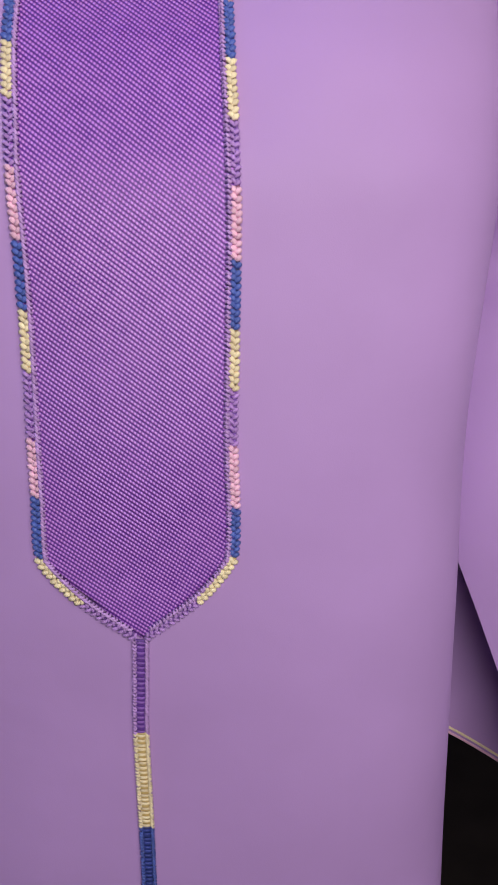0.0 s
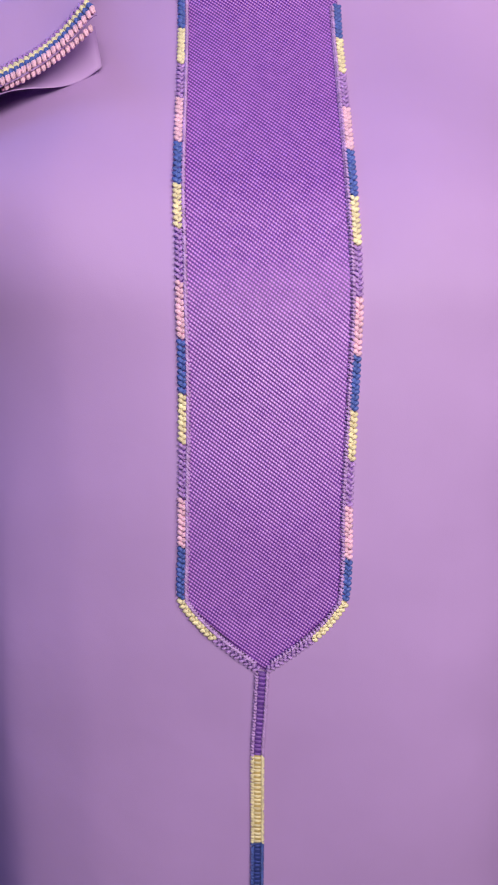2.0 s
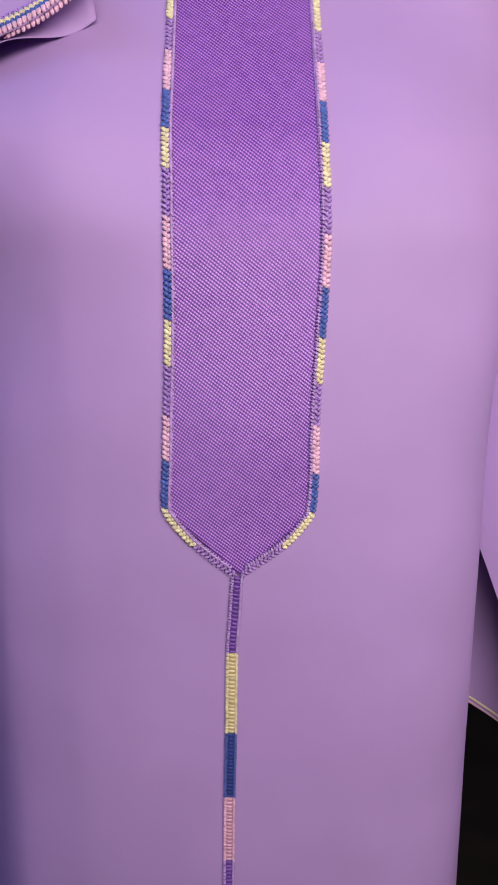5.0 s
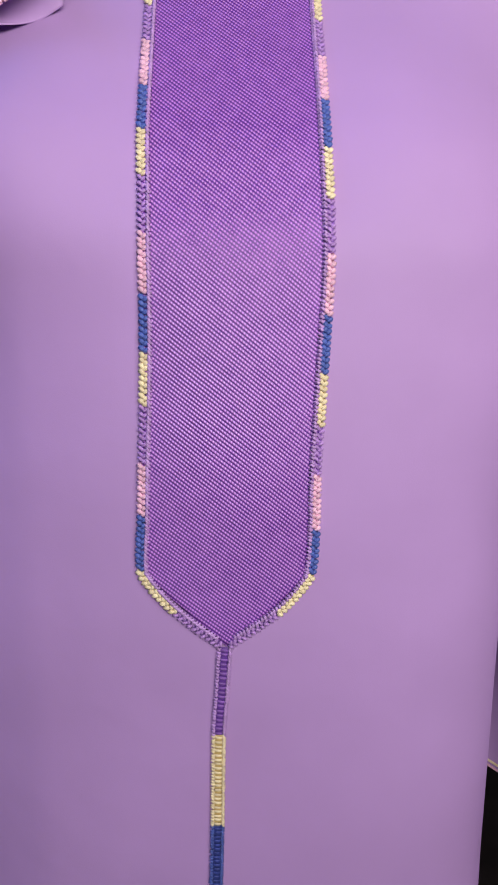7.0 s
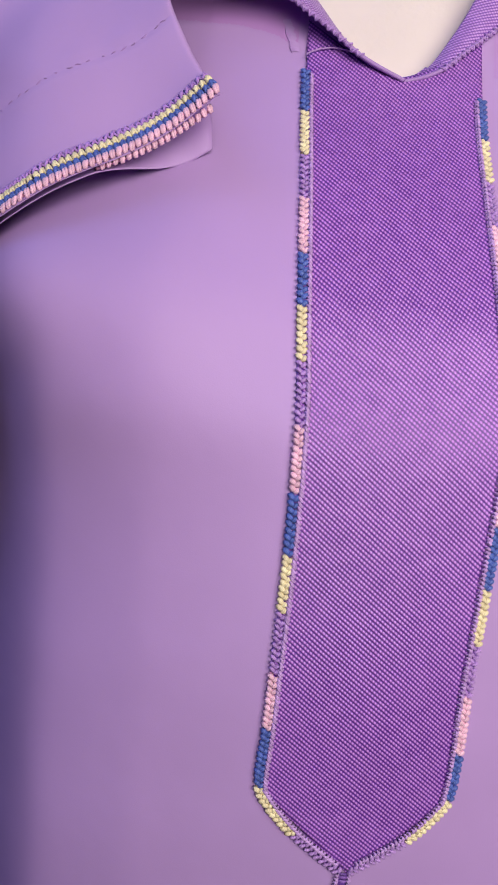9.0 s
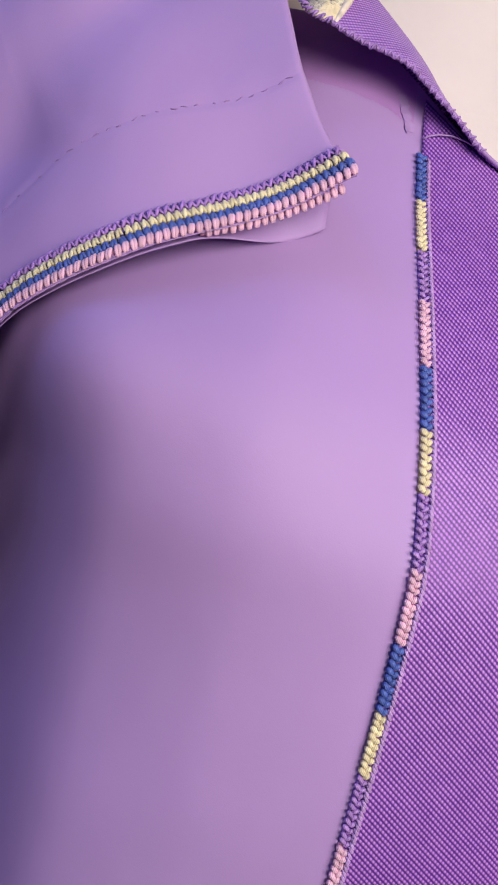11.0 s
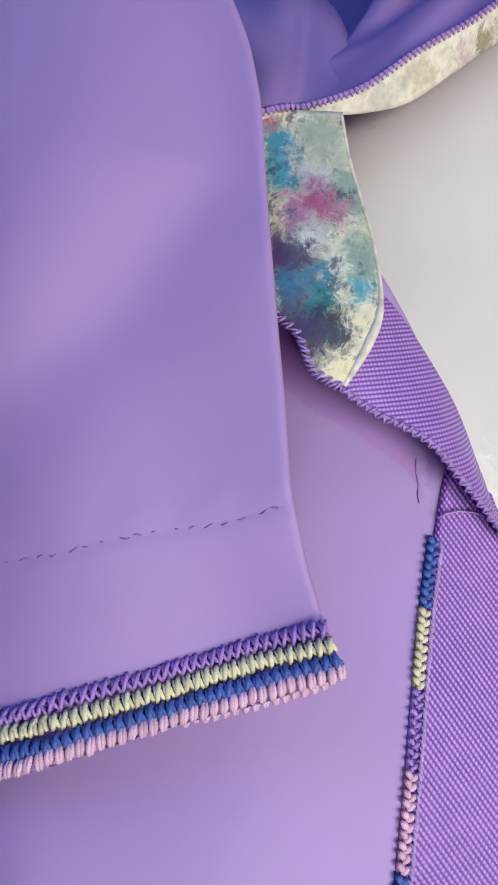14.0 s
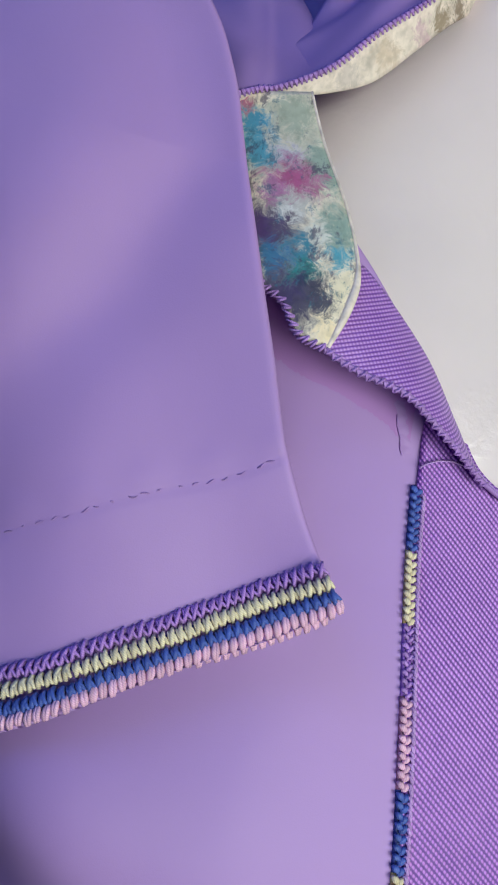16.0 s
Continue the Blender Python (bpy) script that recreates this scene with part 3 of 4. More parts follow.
# the line of closed stitches below the point
placket_marks = [1.0575, 1.006, 0.950, 0.9025, 0.855, 0.803, 0.750, 0.700, 0.650, 0.600]
placket_x = table([(0.5, -0.060), (0.889, -0.057), (0.950, -0.0555), (1.006, -0.0545), (1.0575, -0.0510)])
pp, ptotal = flat_path([(placket_x(z), z) for z in (1.0575, 1.03, 1.006, 0.95, 0.889, 0.83, 0.75, 0.65, 0.55)])
marks = [share_at_height(pp, z) for z in placket_marks]
for n in range(len(marks) - 1):
    colour = ["violet", "yellow", "blue", "pink"][n % 4]
    under_strip("placket_ground", pp, marks[n], marks[n + 1], GAP_TONES[colour], 0.0062, 0.0012, "darker strip under the front seam stitching, for the dark gaps")
    stitch_run("placket_stitching", pp, ptotal, marks[n], marks[n + 1], {**THREADS, "blue": SHADED_BLUE}[colour], 0.0044, 0.0027, 0.0, 0.0012, "%s ladder stitching closing the front" % colour, radius=0.00075, sag=-0.0004, wave=0.0001)
    for sign in (-1, 1):
        edge = lambda s, sign=sign: (pp(s)[0] + sign * 0.0029, pp(s)[1])
        stitch_run("placket_edge", edge, ptotal, marks[n], marks[n + 1], {**BORDER, "violet": PALE, "blue": BLUE}[colour], 0.0018, 0.0018, 0.0012 * sign, 0.0010, "%s looped thread beside the front seam" % colour, radius=0.0006)


# ---- neckline: facing, rolled ribbon edge, printed lining, picot trim ----
def neck_curve(sign):
    """The picot line and the rolled lip above it, from the middle outwards."""
    low = [(0.000, 1.4320, 0.3480), (0.021, 1.4405, 0.3445), (0.039, 1.4525, 0.3415), (0.056, 1.4635, 0.3405), (0.066, 1.4690, 0.3400), (0.088, 1.4735, 0.3400), (0.100, 1.4780, 0.3405)]
    high = [(0.000, 1.4325, 0.3480), (0.019, 1.4430, 0.3560), (0.033, 1.4600, 0.3600), (0.051, 1.4815, 0.3610), (0.070, 1.4985, 0.3620), (0.085, 1.5100, 0.3625), (0.0935, 1.5140, 0.3625)]
    if sign > 0:
        low = [(0.000, 1.4320), (0.0105, 1.4355), (0.020, 1.4410), (0.029, 1.4500), (0.037, 1.4580), (0.051, 1.4710), (0.072, 1.4900)]
        high = [(0.000, 1.4325, 0.3480), (0.008, 1.4385, 0.3540), (0.016, 1.4480, 0.3580), (0.027, 1.4660, 0.3600), (0.034, 1.4800, 0.3620), (0.042, 1.4970, 0.3640), (0.050, 1.5130, 0.3660)]
    f = lambda q: (XC + sign * q[0], q[2] + (0.10 * q[0] if sign > 0 else 0), q[1])

    def g(q):
        # the left lip stands well off the dress and shades it, the right one lies close
        x = XC + sign * q[0]
        return (x, q[2] if sign < 0 else front(x, q[1]) - 0.001 - 0.002 * math.sin(math.pi * q[0] / 0.072), q[1])

    return line3([g(q) for q in low])[0], line3([f(q) for q in high])[0]


face_low = smooth_table([(0.050, 1.447), (0.056, 1.449), (0.064, 1.4545), (0.084, 1.4615), (0.102, 1.4652), (0.118, 1.471), (0.140, 1.483)], 0.05, 0.14, 0.002)
face_low_right = smooth_table([(0.040, 1.438), (0.060, 1.4450), (0.084, 1.4530), (0.100, 1.461), (0.116, 1.470), (0.140, 1.486)], 0.04, 0.14, 0.003)
for sign in (-1, 1):
    low, high = neck_curve(sign)

    def band(a, b, low=low, high=high):
        p, q = low(b), high(b)
        bulge = math.sin(math.pi * a) * 0.003 * min(1, b * 3)
        # the upper part rolls over and back down inside the neck
        if a > 0.8:
            k = (a - 0.8) / 0.2
            return q + Vector((0, 0.010 * k + 0.001, -0.012 * k * k))
        t = a / 0.8
        return p.lerp(q, t) + Vector((0, -bulge * (1 - t * 0.5), 0))

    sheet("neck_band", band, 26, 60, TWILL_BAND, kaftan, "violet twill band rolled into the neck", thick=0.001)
    # picot trim: small loops set across the edge
    bm = bmesh.new()
    total = 30
    for k in range(6, total):
        s = (k + 0.5) / total
        p, d = low(s), (low(min(s + 0.01, 1)) - low(max(s - 0.01, 0))).normalized()
        up = Vector((-d.z, 0, d.x)) * (1 if d.x > 0 else -1)
        if up.z < 0:
            up = -up
        j = random.uniform(-0.0003, 0.0003)
        a = p - up * (0.0017 + j) + d * 0.0011 + Vector((0, -0.0006, 0))
        c = p + up * (0.0013 - j) - d * 0.0009 + Vector((0, -0.0007, 0))
        m = (a + c) / 2 + Vector((0, -0.0010, 0))
        tube(bm, [a, a.lerp(m, 0.6), m, m.lerp(c, 0.4), c], 0.00055, 6)
        c2 = a + d * 0.0022 + up * 0.0026
        tube(bm, [a + d * 0.0002, (a + c2) / 2 + Vector((0, -0.0007, 0)), c2], 0.0005, 5)
    tube(bm, [low(k / 60) + Vector((0, -0.0002, 0)) for k in range(61)], 0.0011, 6)
    part("picot_trim", bm, SOFT_VIOLET, kaftan, "violet picot edging of the neckline")

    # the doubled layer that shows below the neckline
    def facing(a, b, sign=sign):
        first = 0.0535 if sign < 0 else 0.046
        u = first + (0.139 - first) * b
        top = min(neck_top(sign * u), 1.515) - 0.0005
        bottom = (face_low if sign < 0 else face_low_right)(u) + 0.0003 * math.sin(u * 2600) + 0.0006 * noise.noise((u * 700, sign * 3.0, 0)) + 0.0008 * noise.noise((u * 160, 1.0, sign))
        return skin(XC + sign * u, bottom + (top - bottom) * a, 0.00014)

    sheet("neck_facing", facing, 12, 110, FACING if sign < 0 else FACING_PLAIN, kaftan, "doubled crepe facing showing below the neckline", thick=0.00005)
    # short seam where the facing ends beside the ribbon
    def seam(a, b, sign=sign):
        wave = 0.0004 * math.sin(a * 23) + 0.0003 * math.sin(a * 41 + 1)
        x = XC + sign * (0.0520 + 0.0046 * b + 0.006 * a + wave)
        return skin(x, 1.4450 + 0.0195 * a, 0.0001 + 0.0005 * math.sin(math.pi * b) * (0.6 + 0.4 * math.sin(a * 30)))

    sheet("facing_seam", seam, 30, 9, LILAC, kaftan, "narrow folded seam at the end of the facing", thick=0.00005)
    # A thin cord stands in for the dark crease along the facing seam.
    bm = bmesh.new()
    near = 0.0 if sign < 0 else -0.008
    tube(bm, [skin(XC + sign * (0.0560 + near + 0.0050 * t + 0.0003 * math.sin(t * 11)), 1.4440 + 0.0150 * t, 0.0003 + 0.0002 * math.sin(t * 33)) for t in [k / 14 for k in range(15)]], lambda t: 0.00018 + 0.00022 * math.sin(t * 9) ** 2, 5)
    part("seam_thread", bm, SOFT_VIOLET, kaftan, "thin violet line drawn for the dark crease of the facing seam")

# printed lining turned out at the side of the neck
lin_left = line3([(-0.1500, 0.3405, 1.4780), (-0.1610, 0.3415, 1.4810), (-0.1690, 0.3460, 1.4910), (-0.1790, 0.3500, 1.4965), (-0.1920, 0.3610, 1.5130), (-0.2050, 0.3820, 1.5450), (-0.2035, 0.3850, 1.5650)])[0]
lin_right = line3([(-0.1500, 0.3405, 1.4780), (-0.1448, 0.3462, 1.494), (-0.1432, 0.3525, 1.509), (-0.1503, 0.3630, 1.530), (-0.1635, 0.3770, 1.555), (-0.1715, 0.3850, 1.5735)])[0]


def lining(a, b):
    p = lin_left(a).lerp(lin_right(a), b)
    return p + Vector((0, -0.004 * math.sin(math.pi * b) * math.sin(math.pi * a), 0))


sheet("printed_lining", lining, 60, 30, FLORAL, kaftan, "cream lining printed with blue, pink and dark violet flowers", thick=0.001)
bm = bmesh.new()
for k in range(16):
    s = (k + 0.5) / 16 * 0.45
    p, d = lin_left(s), (lin_left(s + 0.01) - lin_left(max(s - 0.01, 0))).normalized()
    n = Vector((-d.z, 0, d.x)) if d.x < 0 else Vector((d.z, 0, -d.x))
    a, c = p + n * 0.0016 + d * 0.0006 + Vector((0, -0.0010, 0)), p - n * 0.0016 - d * 0.0006 + Vector((0, -0.0010, 0))
    m = (a + c) / 2 + Vector((0, -0.0012, 0))
    tube(bm, [a, a.lerp(m, 0.6), m, m.lerp(c, 0.4), c], 0.0006, 5)
    tube(bm, [c, (c + a) / 2 + d * 0.0012 + Vector((0, -0.0006, 0)), a + d * 0.0022], 0.0005, 5)
part("picot_trim", bm, SOFT_VIOLET, kaftan, "violet picot edging of the neckline")
bm = bmesh.new()
tube(bm, [lin_right(k / 50) + Vector((0.0006, 0.0005, 0)) for k in range(51)], lambda t: 0.0007 + 0.0013 * math.exp(-((t - 0.18) / 0.14) ** 2), 8)
part("lining_fold", bm, CREAM, kaftan, "cream folded edge of the lining")


def inner_flap(a, b):
    p = Vector((-0.1495, 0.3675, 1.526)).lerp(Vector((-0.120, 0.3625, 1.4985)), b)
    q = Vector((-0.1440, 0.3650, 1.506)).lerp(Vector((-0.126, 0.3625, 1.496)), b)
    return q.lerp(p, a) + Vector((0, 0.0, 0.001 * math.sin(math.pi * b)))


sheet("inner_edge", inner_flap, 6, 16, LILAC, kaftan, "smooth lilac inner edge of the neck", thick=0.001)

# back of the neck: rising edge with picot trim, cream lining below, hood cloth above
back_edge, back_len = line3([(-0.262, 0.430, 1.566), (-0.235, 0.405, 1.560), (-0.2060, 0.379, 1.561), (-0.1920, 0.385, 1.569), (-0.1835, 0.390, 1.5735), (-0.1640, 0.398, 1.589), (-0.1475, 0.404, 1.609), (-0.1295, 0.410, 1.628), (-0.1140, 0.418, 1.646), (-0.085, 0.445, 1.672), (-0.040, 0.475, 1.69), (0.01, 0.47, 1.672)])
low_edge, _ = line3([(-0.262, 0.434, 1.565), (-0.235, 0.409, 1.559), (-0.2030, 0.384, 1.5600), (-0.1900, 0.389, 1.568), (-0.1790, 0.393, 1.5725), (-0.1610, 0.402, 1.5810), (-0.1420, 0.409, 1.593), (-0.1250, 0.415, 1.613), (-0.1080, 0.423, 1.633), (-0.080, 0.450, 1.658), (-0.040, 0.480, 1.675), (0.01, 0.475, 1.657)])
sheet("back_lining", lambda a, b: low_edge(b).lerp(back_edge(b), a) + Vector((0, 0.002 * (1 - a), 0)), 8, 90, CREAM, kaftan, "cream printed lining band inside the back neck", thick=0.0012)
bm = bmesh.new()
n_loops = 150
for k in range(n_loops):
    s = (k + 0.5) / n_loops
    p, d = back_edge(s), (back_edge(min(s + 0.01, 1)) - back_edge(max(s - 0.01, 0))).normalized()
    down = Vector((d.z, 0, -d.x))
    a, c = p - down * 0.0008 + Vector((0, -0.0012, 0)), p + down * 0.0019 + d * 0.0010 + Vector((0, -0.0012, 0))
    tube(bm, [a, a.lerp(c, 0.35) + Vector((0, -0.001, 0)), a.lerp(c, 0.7) + Vector((0, -0.001, 0)), c], 0.0006, 5)
tube(bm, [back_edge(k / 80) + Vector((0, -0.0008, 0)) for k in range(81)], 0.0009, 5)
part("picot_trim", bm, SOFT_VIOLET, kaftan, "violet picot edging of the back neck")

def edge_point(x):
    """The back neck edge at x."""
    lo, hi = 0.0, 1.0
    for _ in range(40):
        m = (lo + hi) / 2
        lo, hi = (m, hi) if back_edge(m).x < x else (lo, m)
    return back_edge((lo + hi) / 2)


shoulder_top = smooth_table([(-0.270, 1.678), (-0.24, 1.678), (-0.215, 1.677), (-0.190, 1.675), (-0.178, 1.670), (-0.172, 1.660), (-0.1685, 1.643), (-0.166, 1.626)], -0.27, -0.16, 0.0015)


def shoulder(a, b):
    x = -0.262 + (-0.1655 + 0.262) * b
    p = edge_point(x)
    top = shoulder_top(x)
    z = p.z + (top - p.z) * a
    rise = z - p.z
    roll = max(0.0, 1 - (top - z) / 0.012)
    fold = 0.0035 * math.sin((x + 0.55 * rise) * 150 + 2.0) * min(1.0, rise / 0.025)
    return Vector((x + 0.006 * math.sin(rise * 60) * (1 - b), p.y + 1.35 * rise + fold + 0.010 * roll ** 2 + 0.012 * max(0.0, (b - 0.8) / 0.2) ** 2 * min(1.0, rise / 0.02), z))


sheet("shoulder", shoulder, 60, 120, LILAC, kaftan, "lilac shoulder cloth gathered in soft folds", thick=0.0012)


HOOD_ROWS = {}


def hood(a, b):
    """Cloth rising from the back neck; it leans back. The droop forward overhead is unseen, added to shade it."""
    if b not in HOOD_ROWS:
        p = edge_point(-0.180 + (0.009 + 0.180) * b)
        HOOD_ROWS[b] = (p, line3([(0, p.y + 0.003, p.z), (0, p.y + 0.030, p.z + 0.028), (0, p.y + 0.058, p.z + 0.055), (0, p.y + 0.062, max(p.z + 0.08, 1.700)), (0, p.y + 0.03, 1.742), (0, p.y - 0.05, 1.752),
                                  (0, 0.315, 1.735), (0, 0.285, 1.700), (0, 0.275, 1.662)])[0])
    p, line = HOOD_ROWS[b]
    q = line(a)
    rise = a * 0.42
    fold = 0.0035 * math.sin((p.x - 0.5 * rise) * 95 + 0.4) * min(1.0, rise / 0.03) * (1 - 0.5 * a)
    return Vector((p.x + 0.30 * max(0.0, min(rise, 0.12) - 0.04) * (1 - b), q.y + fold + 0.012 * max(0.0, 1 - b / 0.12) ** 2 * min(1.0, rise / 0.02), q.z))


sheet("hood", hood, 110, 120, LILAC, kaftan, "lilac hood cloth rising in folds behind the neck, with an added unseen shading droop", thick=0.0012)



def hood_back(a, b):
    """The far side of the hood, deep in its own shade."""
    x = -0.300 + 0.36 * b
    return Vector((x, 0.600 + 0.030 * a + 0.010 * math.sin(x * 70 + 3 * a), 1.53 + 0.29 * a))


sheet("hood_back", hood_back, 30, 50, LILAC, kaftan, "far side of the lilac hood in deep shade", thick=0.0012)

# ---- the left sleeve, folded forward and pinned so that its cuff lies on the chest ----
# Hem's last points are an unseen extension, added to shade the sleeve's rear layer.
HEM = [(-0.1330, 1.3990), (-0.1453, 1.3898), (-0.1603, 1.3794), (-0.1753, 1.3710), (-0.1903, 1.3633), (-0.2053, 1.3549), (-0.2203, 1.3452), (-0.2353, 1.3354), (-0.2500, 1.3240), (-0.2640, 1.3080), (-0.2790, 1.2914), (-0.2940, 1.2746), (-0.3150, 1.2510), (-0.3450, 1.2180), (-0.3800, 1.1840), (-0.4300, 1.1450)]
hem_at, hem_len = line3([(x, 0, z) for x, z in HEM])
edge_x = smooth_table([(1.39, -0.131), (1.3965, -0.1335), (1.409, -0.1405), (1.422, -0.149), (1.445, -0.161), (1.472, -0.170), (1.494, -0.178), (1.526, -0.189), (1.563, -0.201), (1.582, -0.210), (1.597, -0.221), (1.614, -0.232), (1.64, -0.252)], 1.35, 1.66, 0.004)


hem_depth = smooth_table([(0.0, 0.2955), (0.012, 0.2965), (0.027, 0.2980), (0.042, 0.2978), (0.056, 0.2955), (0.072, 0.2925), (0.087, 0.2922), (0.100, 0.2950), (0.116, 0.3010), (0.130, 0.3085), (0.145, 0.3165), (0.160, 0.3250), (0.200, 0.360), (0.250, 0.415), (0.30, 0.460)], 0.0, 0.3, 0.006)


def bulge(v, at, wide):
    return math.exp(-((v - at) / wide) ** 2)


def hem_height(v):
    return float(np.interp(v, HEM_V, HEM_Z))


HEM_V = [-0.133 - hem_at(k / 80).x for k in range(81)]
HEM_Z = [hem_at(k / 80).z for k in range(81)]


def sleeve_y(x, z, above=None):
    """Depth of the folded sleeve, from the inner edge v and the height over its hem."""
    v = max(0.0, edge_x(z) - x)
    above = max(0.0, z - hem_height(v))
    fade = 0.92 * min(1.0, above / 0.19)
    y = hem_depth(v) * (1 - fade) + (0.300 - 0.06 * min(0.09, v) + 0.15 * max(0.0, v - 0.13)) * fade
    y += 0.42 * above * (1 - 0.25 * min(1, above / 0.25))
    y += 1.6 * max(0, above - 0.12) ** 2
    tack = 0.043 + 0.2 * min(v, 0.12)
    lower = min(1.0, max(0.0, (above - tack) / 0.06))
    lower = lower * lower * (3 - 2 * lower)
    down = max(0.0, 1.52 - z)
    ease = min(1.0, max(0.0, (1.63 - z) / 0.11))
    lower *= ease * ease * (3 - 2 * ease)
    valley = 0.014 + 0.8 * max(0.0, 1.535 - z) + 0.10 * down * down
    y += lower * 0.0068 * bulge(v, valley, 0.024)
    y -= lower * 0.0020 * bulge(v, valley + 0.045, 0.026)
    y += lower * 0.0030 * bulge(v, 0.118, 0.022)
    # the embroidered edge leans back, then the cloth swells out again above it
    y += 0.0055 * (above / 0.014 if above < 0.014 else math.exp(-((above - 0.014) / 0.024) ** 2))
    # the tacked hem: a shallow step with small puckers
    y += 0.0006 * min(1.0, max(0.0, (above - tack) / 0.003)) + 0.0005 * bulge(above, tack, 0.0016)
    y -= 0.0005 * (0.5 + 0.5 * math.sin(v * 240 + 1)) * bulge(above, tack + 0.005, 0.004)
    return y


def sleeve(a, b):
    h = hem_at(b)
    top = 1.642 - 0.04 * b
    z = h.z + (top - h.z) * a
    fan = -0.133 - h.x
    x = edge_x(z) - fan * (1 + 0.05 * a)
    if a == 0:
        x = h.x
    y = sleeve_y(x, z)
    turn = max(0.0, 1 - fan / 0.003)
    y += 0.0012 * turn ** 2
    y += 0.05 * max(0.0, (a - 0.93) / 0.07) ** 2
    return Vector((x, y, z))


left_sleeve = sheet("sleeve", sleeve, 300, 260, LILAC, kaftan, "lilac sleeve folded forward over the chest, embroidered at its hem", thick=0.0008)

# the tacking that holds the turned-up hem: short sunk stitches, some hardly showing
for k in range(27):
    v = 0.006 + 0.0063 * k + random.uniform(-0.0012, 0.0012)
    long = random.choice((0.0016, 0.0024, 0.0034, 0.0044))
    pts = []
    for i in range(5):
        w = v + long * (i / 4 - 0.5)
        z = hem_height(w) + 0.043 + 0.2 * min(w, 0.12) + 0.0004 * math.sin(w * 900)
        for _ in range(4):
            x = edge_x(z) - w
        pts.append(Vector((x, sleeve_y(x, z) - 0.0002 + 0.0005 * abs(i / 2 - 1) ** 3, z)))
    bm = bmesh.new()
    tube(bm, pts, lambda t: 0.00032 * (0.3 + 0.7 * math.sin(math.pi * t)), 6)
    part("tacking_stitch", bm, TACK, left_sleeve)


def under_layer(a, b):
    """The rear layer of the folded hem: it shows as a corner below the cuff's end and runs in behind the front hem."""
    h = hem_at(b)
    near = max(0.0, 1 - b / 0.17)
    near = near * near * (3 - 2 * near)
    low = Vector((h.x - 0.0050 * near, sleeve_y(h.x, h.z) + 0.0035 + 0.0195 * near, h.z - 0.0016 - 0.0140 * near))
    high = Vector((h.x - 0.004 - 0.002 * near, sleeve_y(h.x - 0.004, h.z + 0.010) + 0.0040 + 0.003 * near, h.z + 0.010 - 0.008 * near))
    return low.lerp(high, a) + Vector((0, 0.0015 * math.sin(math.pi * a), 0))


sheet("sleeve_underside", under_layer, 14, 120, LILAC, kaftan, "rear layer of the folded sleeve hem", thick=0.0003)

# cuff embroidery: four coloured rows, each of single stitches
def stitch_mesh(name, length, width, tilt, material, looped=False):
    """One stitch: a forked pair of strands, or a hanging loop with a slit."""
    bm = bmesh.new()
    if looped:
        for strand, thick, lean in ((0, 0.42, 1.0), (1, 0.36, 0.7)):
            pts = []
            for k in range(7):
                f = k / 6 - 0.5
                pts.append(Vector((strand * width * 0.42 * (1 if f > -0.3 else 0.7) + tilt * f * lean, -0.0010 * (1 - (2 * f) ** 2), length * f)))
            tube(bm, pts, lambda t: width * thick * (0.50 + 0.50 * math.sin(math.pi * (0.08 + 0.84 * t))), 6)
    else:
        for strand, thick, lean in ((0, 0.40, 1.0), (1, 0.30, -0.9), (-1, 0.22, -0.3)):
            pts = []
            for k in range(6):
                f = k / 5 - 0.5
                pts.append(Vector((strand * width * 0.30 + tilt * f * lean, -0.0010 * (1 - (2 * f) ** 2), length * f * (1 - 0.2 * abs(strand)))))
            tube(bm, pts, lambda t: width * thick * (0.55 + 0.45 * math.sin(math.pi * (0.08 + 0.84 * t))), 5)
    me = bpy.data.meshes.new(name)
    bm.to_mesh(me)
    bm.free()
    me.polygons.foreach_set("use_smooth", [True] * len(me.polygons))
    me.materials.append(material)
    return me


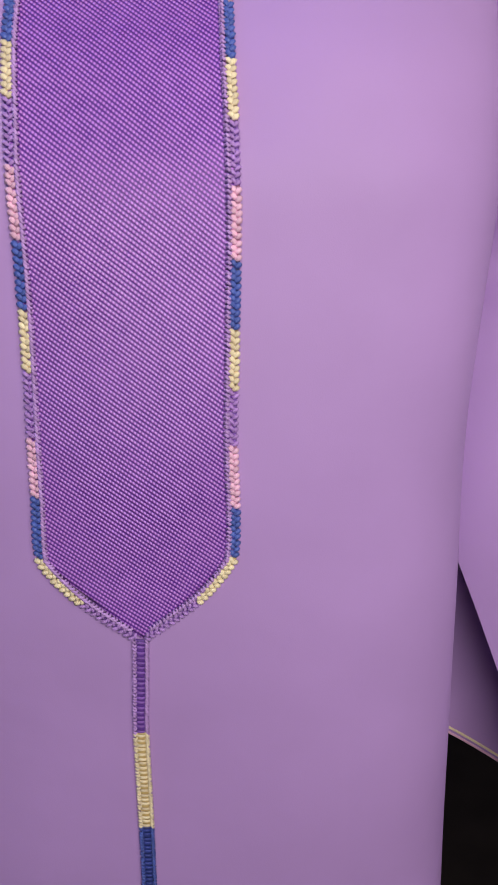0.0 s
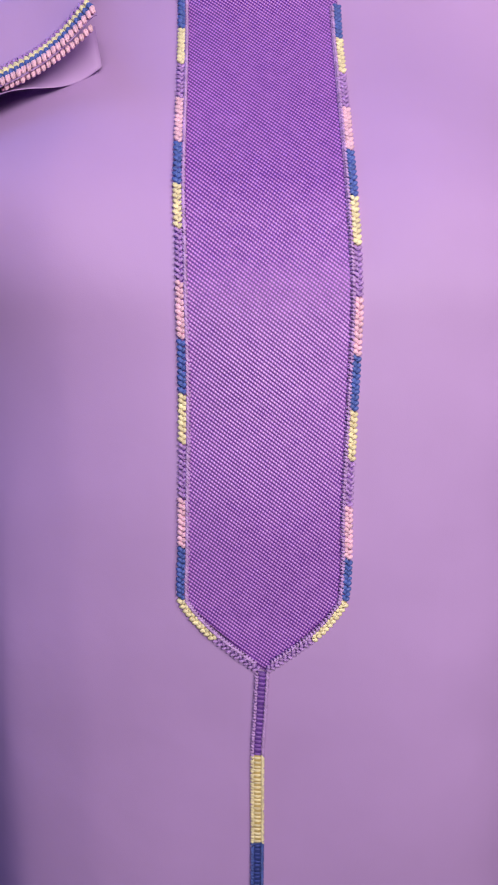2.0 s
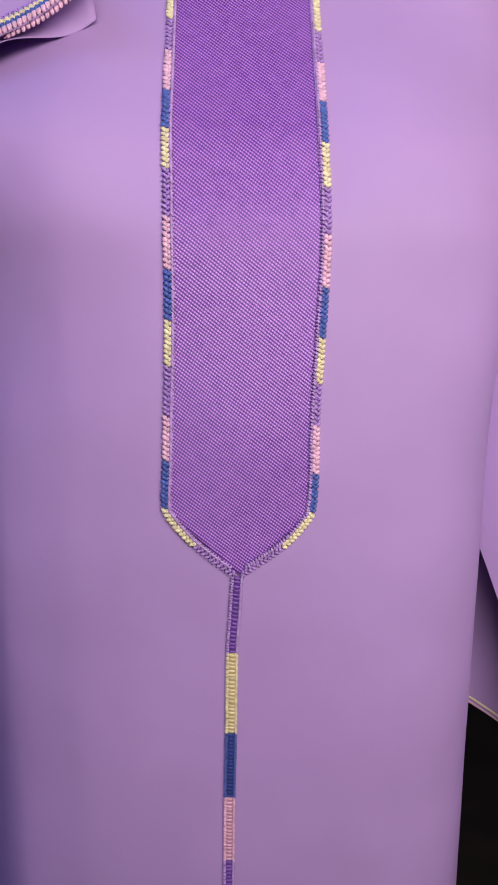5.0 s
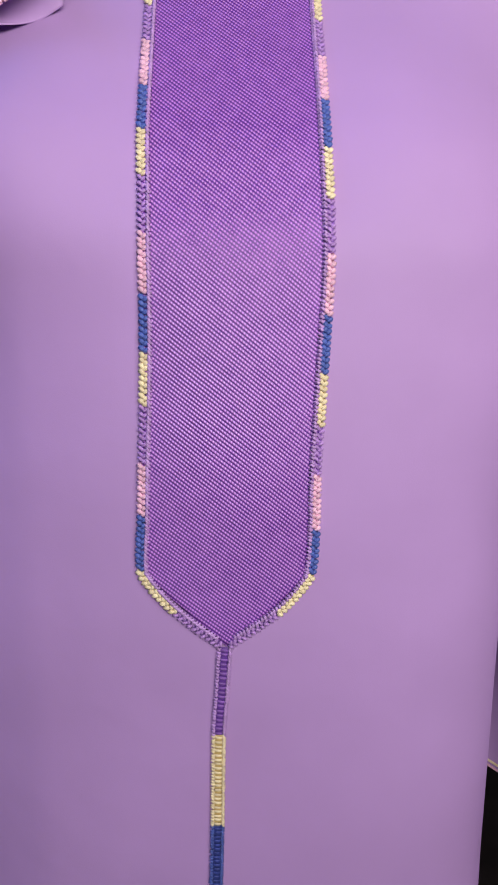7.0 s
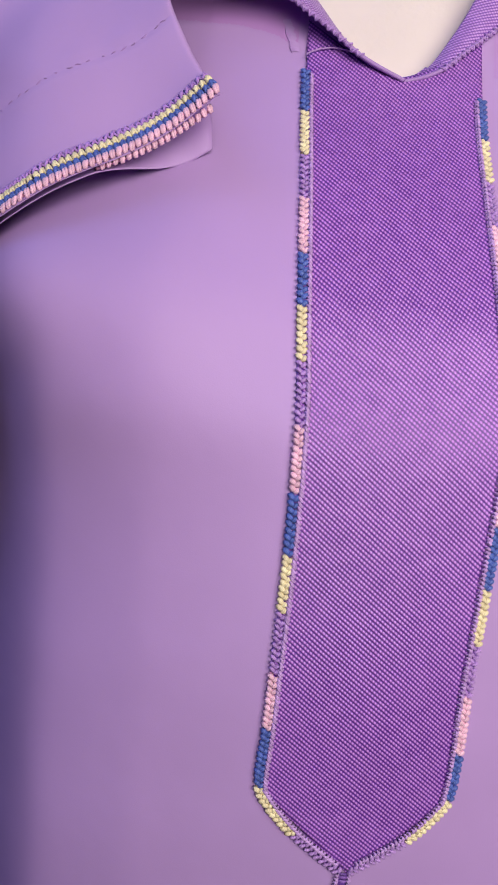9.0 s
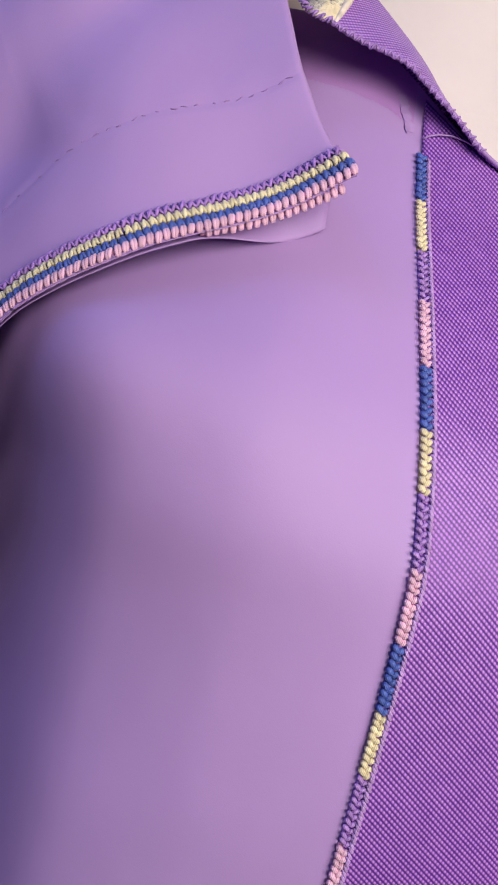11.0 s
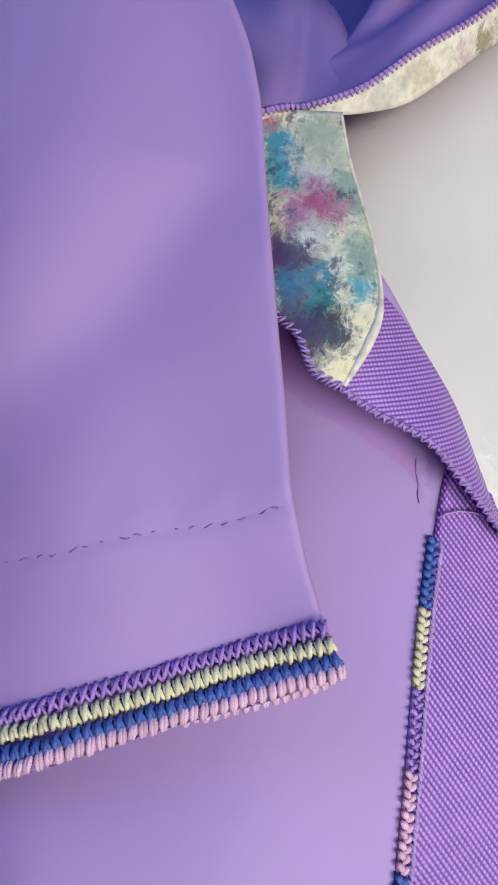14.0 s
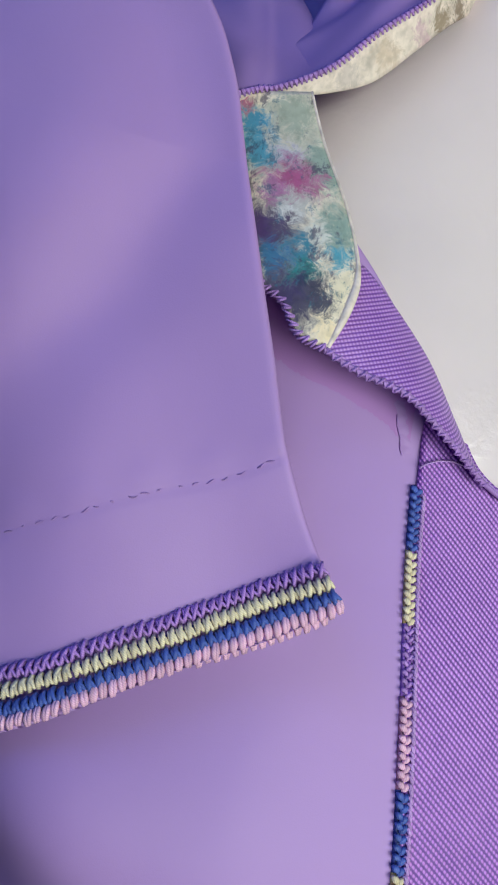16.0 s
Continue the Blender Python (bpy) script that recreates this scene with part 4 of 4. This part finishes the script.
ROW_LIST = [("inner pink", PINK, -0.0026, 0.0044, 0.0023, 0.0010), ("pink", PINK, 0.0018, 0.0047, 0.0025, 0.0012), ("blue", BLUE, 0.0049, 0.0044, 0.0027, 0.0014), ("yellow", YELLOW, 0.0089, 0.0053, 0.0027, 0.0014), ("violet", CUFF_VIOLET, 0.0128, 0.0052, 0.0021, 0.0026)]
for colour, material, up, length, width, tilt in ROW_LIST:
    bm = bmesh.new()
    cord = []
    inner = colour == "inner pink"
    reach, behind = (0.16, 0.0045) if inner else (1.0, 0.0)
    for k in range(90):
        s = (0.018 if inner else 0.0) + k / 89 * (reach - (0.018 if inner else 0.0))
        h, g = hem_at(s), hem_at(min(1, s + 0.01)) - hem_at(max(0, s - 0.01))
        n = Vector((-g.z, 0, g.x)).normalized()
        n = n if n.z > 0 else -n
        q = h + n * (up * (1 - s / reach) if inner else up)
        cord.append(Vector((q.x, sleeve_y(q.x, q.z, max(0, q.z - h.z)) - 0.0004 + behind, q.z)))
    # A dark cord under each row darkens the gaps between its stitches.
    tube(bm, cord, 0.0007, 6)
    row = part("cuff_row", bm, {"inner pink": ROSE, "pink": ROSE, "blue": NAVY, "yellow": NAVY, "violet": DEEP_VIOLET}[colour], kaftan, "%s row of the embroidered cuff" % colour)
    me = stitch_mesh("stitch", length, width, tilt, material, "pink" in colour)
    count = int(hem_len / 0.0031)
    for i in range(count):
        s = (i + 0.35) / count
        h, g = hem_at(s), hem_at(min(1, s + 0.01)) - hem_at(max(0, s - 0.01))
        n = Vector((-g.z, 0, g.x)).normalized()
        n = n if n.z > 0 else -n
        q = h + n * ((up * (1 - s / reach) if inner else up) + random.uniform(-0.0003, 0.0003))
        if s > reach:
            break
        if inner and s < 0.018:
            continue
        x, y = q.x, sleeve_y(q.x, q.z, max(0, q.z - h.z)) - {"pink": 0.0006, "inner pink": 0.0008, "blue": 0.0018, "yellow": 0.0018, "violet": 0.0012}[colour] + behind
        ob = new("stitch", me)
        ob.parent = row
        ang = math.degrees(math.atan2(g.z, g.x)) + 180 if g.x < 0 else math.degrees(math.atan2(g.z, g.x))
        side = math.degrees(math.atan2(-0.7, 1)) * (-1) if x < -0.215 else 0
        ob.matrix_basis = pose(x, y, q.z, -26 if "pink" in colour else -34, -ang + random.uniform(-7, 7), -side * 0.8) @ Matrix.Diagonal((1, 1, random.uniform(0.92, 1.08), 1))
    if colour == "violet":
        # loose whiskers of thread standing over the top row
        bm = bmesh.new()
        for i in range(count):
            s = (i + 0.6) / count
            h, g = hem_at(s), hem_at(min(1, s + 0.01)) - hem_at(max(0, s - 0.01))
            n = Vector((-g.z, 0, g.x)).normalized()
            n = n if n.z > 0 else -n
            q0, q1 = h + n * 0.0120, h + n * (0.0150 + random.uniform(-0.0008, 0.0006)) + Vector((0.0016, 0, 0))
            tube(bm, [Vector((q.x, sleeve_y(q.x, q.z, q.z - h.z) - l, q.z)) for q, l in ((q0, 0.001), (q0.lerp(q1, 0.5), 0.0010), (q1, 0.0003))], lambda t: 0.0006 * (1 - 0.65 * t), 5)
        part("whisker_thread", bm, VIOLET, row, "fine violet thread ends")


# the same sleeve's rear layer, hanging in the shade beside the body
def rear_layer(a, b):
    x = -0.250 - 0.20 * b
    z = 0.62 + 0.06 * b + (1.58 - 0.18 * b - 0.62) * a
    return Vector((x, 0.600 + 0.022 * math.sin(b * 11 + a * 4) + 0.03 * b, z))


sheet("sleeve_back", rear_layer, 40, 40, LILAC, kaftan, "shaded rear layer of the wide sleeve", thick=0.0014)

# ---- the right sleeve, hanging wide open beside the body ----
def hanging_sleeve(a, b):
    """a runs down from the shoulder, b round the sleeve, 0 at its inner side."""
    ang = math.tau * b
    cx, cy, rx, ry = 0.255, 0.500, 0.140, 0.052
    x = cx - rx * math.cos(ang)
    back = 0.5 + 0.5 * math.sin(ang)
    y = cy + ry * math.sin(ang)
    zf = max(0.80, 1.040 - 2.7 * (x - 0.134))
    zb = 0.872 - 0.75 * (x - 0.150)
    zb = max(zb, 0.74)
    k = min(1.0, max(0.0, (back - 0.25) / 0.5))
    k = k * k * (3 - 2 * k)
    bottom = zf * (1 - k) + zb * k
    top = 1.56 - 0.12 * (x - 0.115) / 0.28
    z = top + (bottom - top) * a
    pull = min(1.0, max(0.0, (z - 1.15) / 0.35))
    x = x * (1 - pull) + pull * (0.145 + (x - 0.115) * 0.62)
    inner = max(0.0, math.cos(ang)) * max(0.0, -math.sin(ang) + 0.35)
    x += 0.055 * inner * math.exp(-((z - 1.245) / 0.028) ** 2)
    y += 0.010 * math.sin(z * 17 + ang) * (1 - pull) * a
    return Vector((x, y, z))


rows_s, cols_s = 70, 72
sv = [hanging_sleeve(i / (rows_s - 1), j / cols_s) for i in range(rows_s) for j in range(cols_s)]
right_sleeve = mesh_object("sleeve", sv, grid_faces(rows_s, cols_s, loop=True), LILAC, kaftan, "wide lilac sleeve hanging open beside the body")
for n, lift in enumerate((0.0, 0.0045)):
    bm = bmesh.new()
    pts = []
    for k in range(40):
        p = hanging_sleeve(1.0, 0.03 + 0.44 * k / 39)
        pts.append(p + Vector((0, -0.0016, lift)))
    tube(bm, pts, 0.0011, 6)
    part("sleeve_piping", bm, (PINK, YELLOW)[n], right_sleeve, "thin pale piping on the sleeve hem")

# ---- dressmaker's pin at the shoulder ----
pin_at = Vector((-0.2325, sleeve_y(-0.2330, 1.6135) - 0.0008, 1.6135))
bm = bmesh.new()
bmesh.ops.create_uvsphere(bm, u_segments=14, v_segments=10, radius=0.0011)
bmesh.ops.translate(bm, verts=bm.verts, vec=pin_at)
tube(bm, [pin_at, pin_at + Vector((-0.002, 0.0005, 0.0012)), pin_at + Vector((-0.006, 0.003, 0.003))], 0.00035, 6)
me = bpy.data.meshes.new("pin")
bm.to_mesh(me)
bm.free()
me.polygons.foreach_set("use_smooth", [True] * len(me.polygons))
me.materials.append(STEEL)
tagged(new("pin", me), "small steel dressmaker's pin holding the folded sleeve", "pin")
